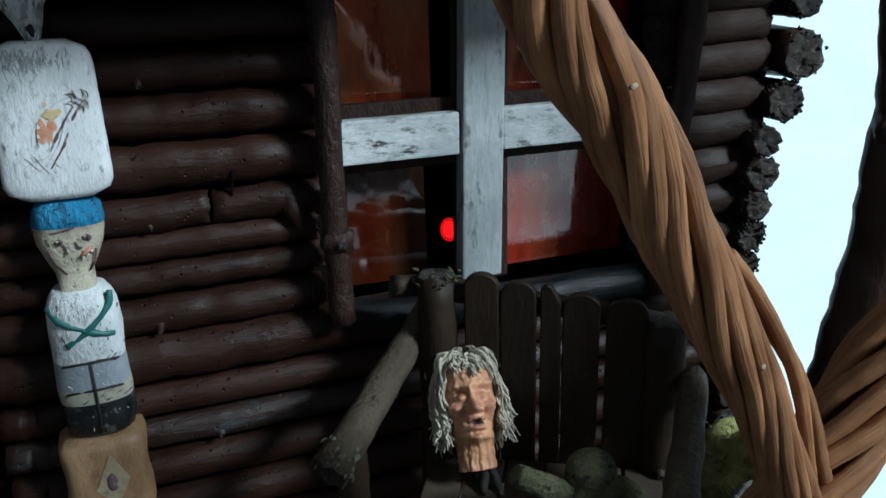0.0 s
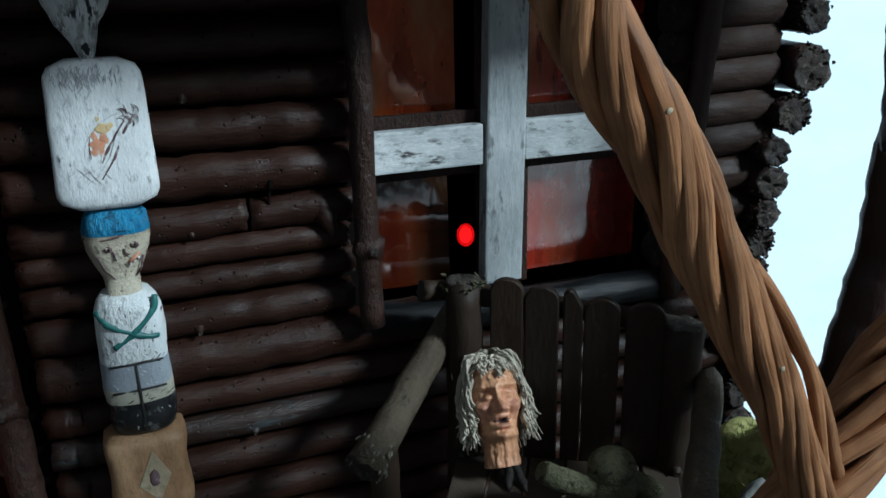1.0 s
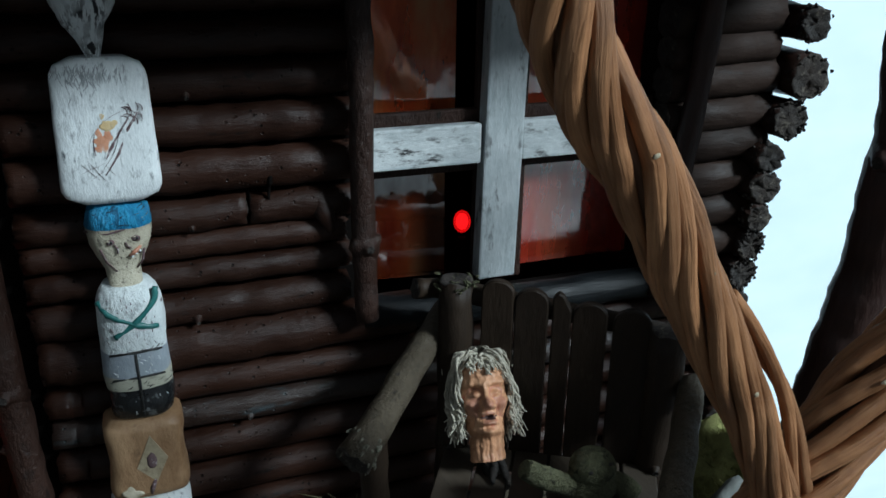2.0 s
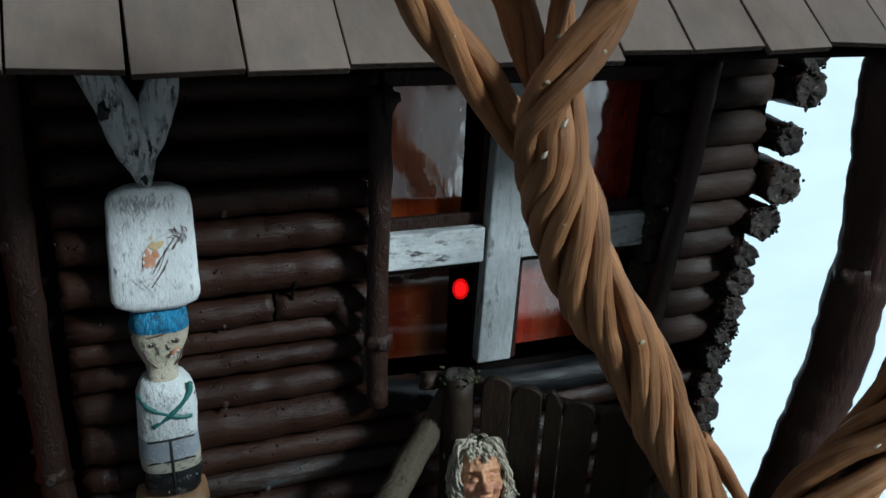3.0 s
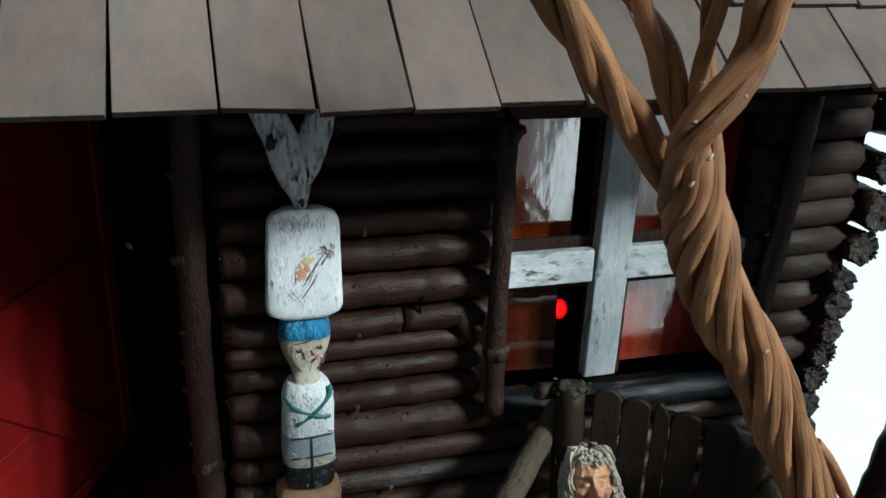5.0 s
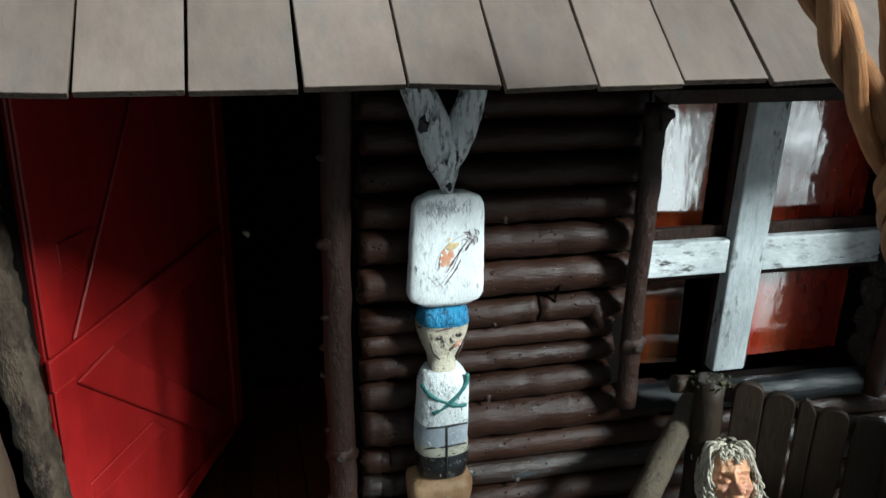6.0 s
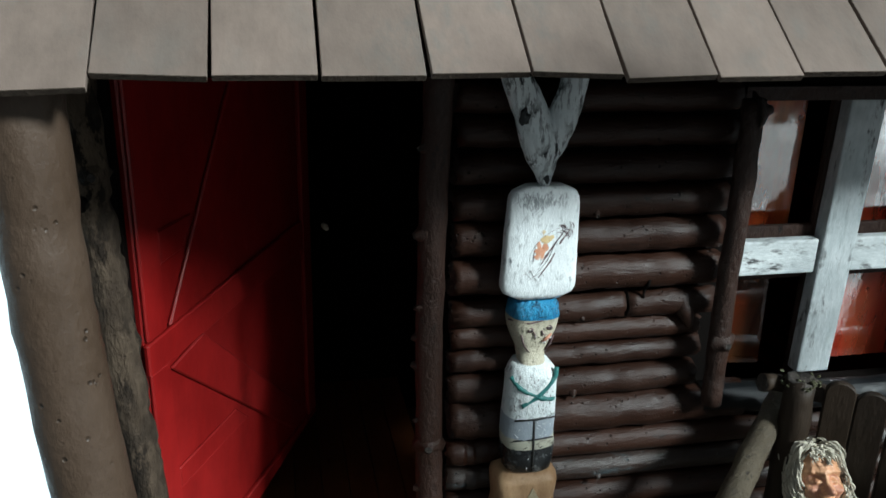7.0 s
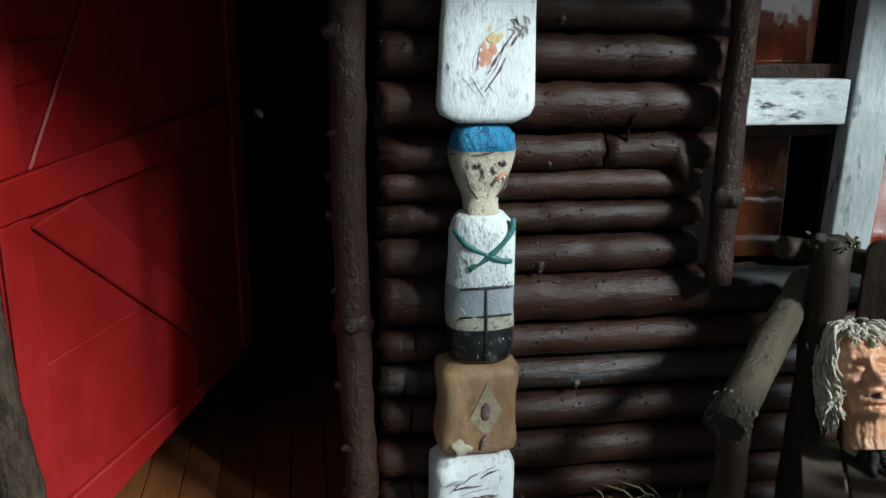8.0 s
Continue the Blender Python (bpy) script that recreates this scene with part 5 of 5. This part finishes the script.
# ---- the twisted wicker rope in front ----
def build_rope():
    base = empty("wicker_rope", (0.111, -0.125, 0.0), "thick twisted brown wicker rope with spread strands", "rope")

    def ply(line, seed, skin=M_ROPE):
        bm = bmesh.new()
        tube(bm, line, 20, 0.05, seed, 300, along=True, ribs=(4 + seed % 2, 0.1, 0.05))
        part("strand", bm, skin, base)

    def helix(path, count, r_out, r_strand, twist, seed, steps=14):
        """Rows of each ply of a twisted rope along path (place and radius); twist(run, share) gives its turns so far."""
        rows = spline(path, steps)
        n = len(rows)
        pts = [Vector(q[:3]) for q in rows]
        frames, up, run = [], Vector((0, 1, 0)), [0.0]
        for i in range(n):
            d = (pts[min(i + 1, n - 1)] - pts[max(0, i - 1)]).normalized()
            side = d.cross(up).normalized()
            up = side.cross(d).normalized()
            frames.append((side, up.copy()))
            if i:
                run.append(run[-1] + (pts[i] - pts[i - 1]).length)
        plies = []
        for k in range(count):
            line = []
            thick = 1 + 0.22 * noise.noise((seed * 1.3 + k * 2.1, 7, 0))
            for i in range(n):
                wob = 0.45 * noise.noise((seed + k * 3.1, run[i] * 20, 0))
                a = 2 * math.pi * (k / count - twist(run[i])) + wob
                rad = rows[i][3] * r_out * (1 + 0.14 * noise.noise((k * 2.3 + seed, run[i] * 26, 4)))
                q = pts[i] + (frames[i][0] * math.cos(a) + frames[i][1] * math.sin(a)) * rad
                line.append((*q, rows[i][3] * r_strand * thick * (1 + 0.14 * noise.noise((k * 1.7 + seed, run[i] * 40, 8)))))
            plies.append(line)
        return plies

    # x, z and radius of the main rope, from the fork down
    axis = [(0.0072, 0.2475, 0.0078), (0.0098, 0.243, 0.0081), (0.0141, 0.2308, 0.0079), (0.0202, 0.217, 0.0076), (0.0264, 0.2075, 0.0078), (0.0325, 0.2, 0.008), (0.0408, 0.187, 0.0079), (0.0462, 0.1762, 0.0077),
            (0.0536, 0.1645, 0.0073), (0.0614, 0.151, 0.0066), (0.0692, 0.138, 0.0061), (0.0772, 0.1215, 0.0057), (0.09, 0.095, 0.0056), (0.103, 0.06, 0.0056), (0.111, 0.0, 0.0056)]
    Y = -0.126
    main = helix([(x, Y, z, r) for x, z, r in axis], 10, 0.74, 0.268, lambda d: 5.4 * d + 0.62 * (1 - math.exp(-d / 0.034)), 3)
    # the four parted bundles above, from top to fork: plies, radius, where they join the rope, path
    bundles = ((3, 0.0042, (-0.7, 0.7), [(-0.034, -0.141, 0.305), (-0.0335, -0.137, 0.29), (-0.0278, -0.1345, 0.2812), (-0.0222, -0.132, 0.2745), (-0.0148, -0.129, 0.267), (-0.0062, -0.126, 0.2583), (0.0008, -0.1235, 0.2515)]),
               (2, 0.0035, (0.55, 0.85), [(-0.018, -0.133, 0.305), (-0.0135, -0.1295, 0.29), (-0.008, -0.127, 0.2811), (0.0002, -0.124, 0.272), (0.0051, -0.122, 0.2635), (0.0084, -0.1215, 0.2558)]),
               (2, 0.0031, (1.0, -0.2), [(0.004, -0.14, 0.305), (0.0045, -0.135, 0.29), (0.0059, -0.132, 0.2817), (0.0083, -0.128, 0.2737), (0.0098, -0.1265, 0.2652), (0.0112, -0.127, 0.256)]),
               (3, 0.0042, (-0.35, -0.95), [(0.012, -0.147, 0.305), (0.0112, -0.143, 0.29), (0.0115, -0.141, 0.2825), (0.0125, -0.139, 0.2744), (0.0082, -0.138, 0.2663), (0.0028, -0.137, 0.2575), (0.0005, -0.1345, 0.2505)]))
    # the heart of the twist, on which the plies lie, coloured darker as crevice shade
    ply([tuple(q) for q in spline([(0.0055, Y, 0.254, 0.0025), (0.0072, Y, 0.2475, 0.0045)] + [(x, Y, z, r * 0.62) for x, z, r in axis[1:]], 6)], 5, M_ROPE_SHADE)
    JOIN = 12

    def eased(above, below):
        """One even line out of two, the kink between them rounded off."""
        raw = [np.array(q, float) for q in list(above) + list(below)]
        far = np.concatenate([[0.0], np.cumsum([np.linalg.norm(b[:3] - a[:3]) for a, b in zip(raw, raw[1:])])])
        grid = np.linspace(0, far[-1], int(far[-1] / 0.0011))
        raw = np.array(raw)
        line = np.stack([np.interp(grid, far, raw[:, c]) for c in range(4)], 1)
        near = np.exp(-((grid - far[len(above)] + 0.001) / 0.009) ** 2)[1:-1, None]
        for _ in range(50):
            line[1:-1] += 0.5 * near * (0.5 * (line[:-2] + line[2:]) - line[1:-1])
        return [tuple(q) for q in line]

    free, flecks = set(range(10)), []
    for b, (count, wide, toward, path) in enumerate(bundles):
        aim = Vector((toward[0], toward[1], 0)).normalized()
        heart = sum((Vector(line[JOIN][:3]) for line in main), Vector()) / len(main)
        ids = sorted(free, key=lambda k: -Vector((main[k][JOIN][0] - heart.x, main[k][JOIN][1] - heart.y, 0)).dot(aim))[:count]
        free -= set(ids)
        x, y, z = path[0]       # above, out of view, the bundles bend towards the sun to keep shadows off the roof
        path = [(x + 0.1, y - 0.11, z + 0.107), (x + 0.029, y - 0.039, z + 0.037)] + path
        upper = helix([(*q, wide) for q in path], count, 0.58 if count > 2 else 0.5, 0.5 if count > 2 else 0.55, lambda d: 15 * d, 41 + 5 * b, 8)
        ends = sorted(range(count), key=lambda j: upper[j][-1][0])
        for j, k in zip(ends, sorted(ids, key=lambda k: main[k][JOIN][0])):
            ply(eased(upper[j], main[k][JOIN:]), 10 * b + j)
            flecks.append(upper[j][-10 - 7 * j])
    second = [(0.082, -0.118, 0.083), (0.0945, -0.119, 0.105), (0.106, -0.12, 0.1215), (0.1165, -0.12, 0.1345), (0.1275, -0.12, 0.147), (0.1345, -0.121, 0.158), (0.1395, -0.122, 0.174), (0.147, -0.124, 0.192), (0.162, -0.13, 0.225), (0.19, -0.15, 0.27), (0.23, -0.18, 0.32)]
    for k, line in enumerate(helix([(*q, 0.0104) for q in second], 9, 0.8, 0.215, lambda d: 7 * d, 17)):
        ply(line, 60 + k)
    # inner plies take the darker copy, as shade behind the outer ones
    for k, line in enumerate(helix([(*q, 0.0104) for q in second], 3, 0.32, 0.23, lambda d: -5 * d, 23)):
        ply(line, 75 + k, M_ROPE_SHADE)
    # loose strand beside the main rope
    loose = [(0.0585, Y, 0.168), (0.0668, -0.1245, 0.159), (0.0752, -0.124, 0.1485), (0.0818, -0.124, 0.138), (0.0865, -0.124, 0.127), (0.0898, -0.1245, 0.1155), (0.095, -0.125, 0.1), (0.101, Y, 0.08)]
    for k, line in enumerate(helix([(*q, 0.0027) for q in loose], 2, 0.5, 0.58, lambda d: 9 * d, 29)):
        ply(line, 90 + k)
    # small pale flecks where the skin has lifted
    for i in (26, 66, 97, 131):
        flecks.append(min((line[i] for line in main), key=lambda q: q[1]))
    for n, q in enumerate(flecks):
        bm = bmesh.new()
        blob(bm, (q[0] + 0.0004 * math.sin(n * 2.3), q[1] - q[3] * 0.97, q[2]), (0.0003 + 0.0002 * (n % 3), 0.0002, 0.0004 + 0.0002 * (n % 2)), 0.6, n, 900, sub=2)
        part("fleck", bm, M_DIAMOND, base, "pale fleck of lifted skin")
    # pale torn scraps caught on the plies
    for at, way, size in (((0.0028, -0.1425, 0.2535), (0.5, -0.2, 0.85), 0.0009), ((0.0002, -0.1412, 0.2478), (0.5, -0.2, 0.8), 0.0008), ((0.1087, -0.1275, 0.139), (0.8, -0.3, 0.4), 0.0011), ((0.1195, -0.1275, 0.1545), (0.7, -0.3, 0.6), 0.0011)):
        c, w = Vector(at), Vector(way).normalized()
        bm = bmesh.new()
        tube(bm, [(*(c - w * size), size * 0.15), (*(c - w * size * 0.3), size * 0.5), (*(c + w * size * 0.4), size * 0.42), (*(c + w * size * 1.2), size * 0.1)], 8, 0.5, at[0] * 900, 900)
        part("scrap", bm, M_PALE, base, "pale torn scrap on the rope")


build_rope()


# ---- moss, stone and dry grass on the mound ----
def build_plants():
    bm = bmesh.new()
    rng = random.Random(21)
    for at, size in (((0.158, -0.028, 0.027), (0.02, 0.018, 0.027)), ((0.13, -0.05, 0.02), (0.02, 0.018, 0.017)), ((0.147, -0.052, 0.024), (0.014, 0.012, 0.02))):
        blob(bm, at, size, 0.3, at[0] * 90, 110, sub=4)
        for k in range(330):
            w = Vector((rng.uniform(-1, 1), rng.uniform(-1, 0.6), rng.uniform(-0.1, 1))).normalized()
            q = Vector(at) + Vector([c * d * 0.96 for c, d in zip(w, size)])
            e = q + (w + Vector((rng.uniform(-1, 1), rng.uniform(-1, 1), rng.uniform(-0.6, 0.8)))) * rng.uniform(0.001, 0.0042)
            tube(bm, [(*q, 0.0003), (*((q + e) / 2 + Vector((0, 0, 0.0005))), 0.00025), (*e, 0.0001)], 4)
    tagged(part("moss", bm, M_MOSS), "yellow-green moss and fibres beside the bench", "moss", kind="stuff")
    bm = bmesh.new()
    blob(bm, (0.133, -0.058, 0.034), (0.011, 0.008, 0.018), 0.4, 5, 120)
    tagged(part("stone", bm, M_STONE), "rough grey stone on the mossy ground", "stone")
    bm = bmesh.new()
    for k in range(110):
        x, y = rng.uniform(-0.05, 0.01), rng.uniform(-0.03, -0.008)
        w = Vector((rng.uniform(-1, 1), rng.uniform(-0.5, 0.5), rng.uniform(1.2, 2.2))) * rng.uniform(0.007, 0.0145)
        tube(bm, spline([(x, y, 0.018, 0.0006), (x + w.x * 0.4, y + w.y * 0.4, 0.018 + w.z * 0.9, 0.0005), (x + w.x * 1.3, y + w.y, 0.018 + w.z * 1.1, 0.00015)], 3), 4)
    tagged(part("grass", bm, M_GRASS), "dry grass blades along the cabin wall", "grass", kind="stuff")


build_plants()
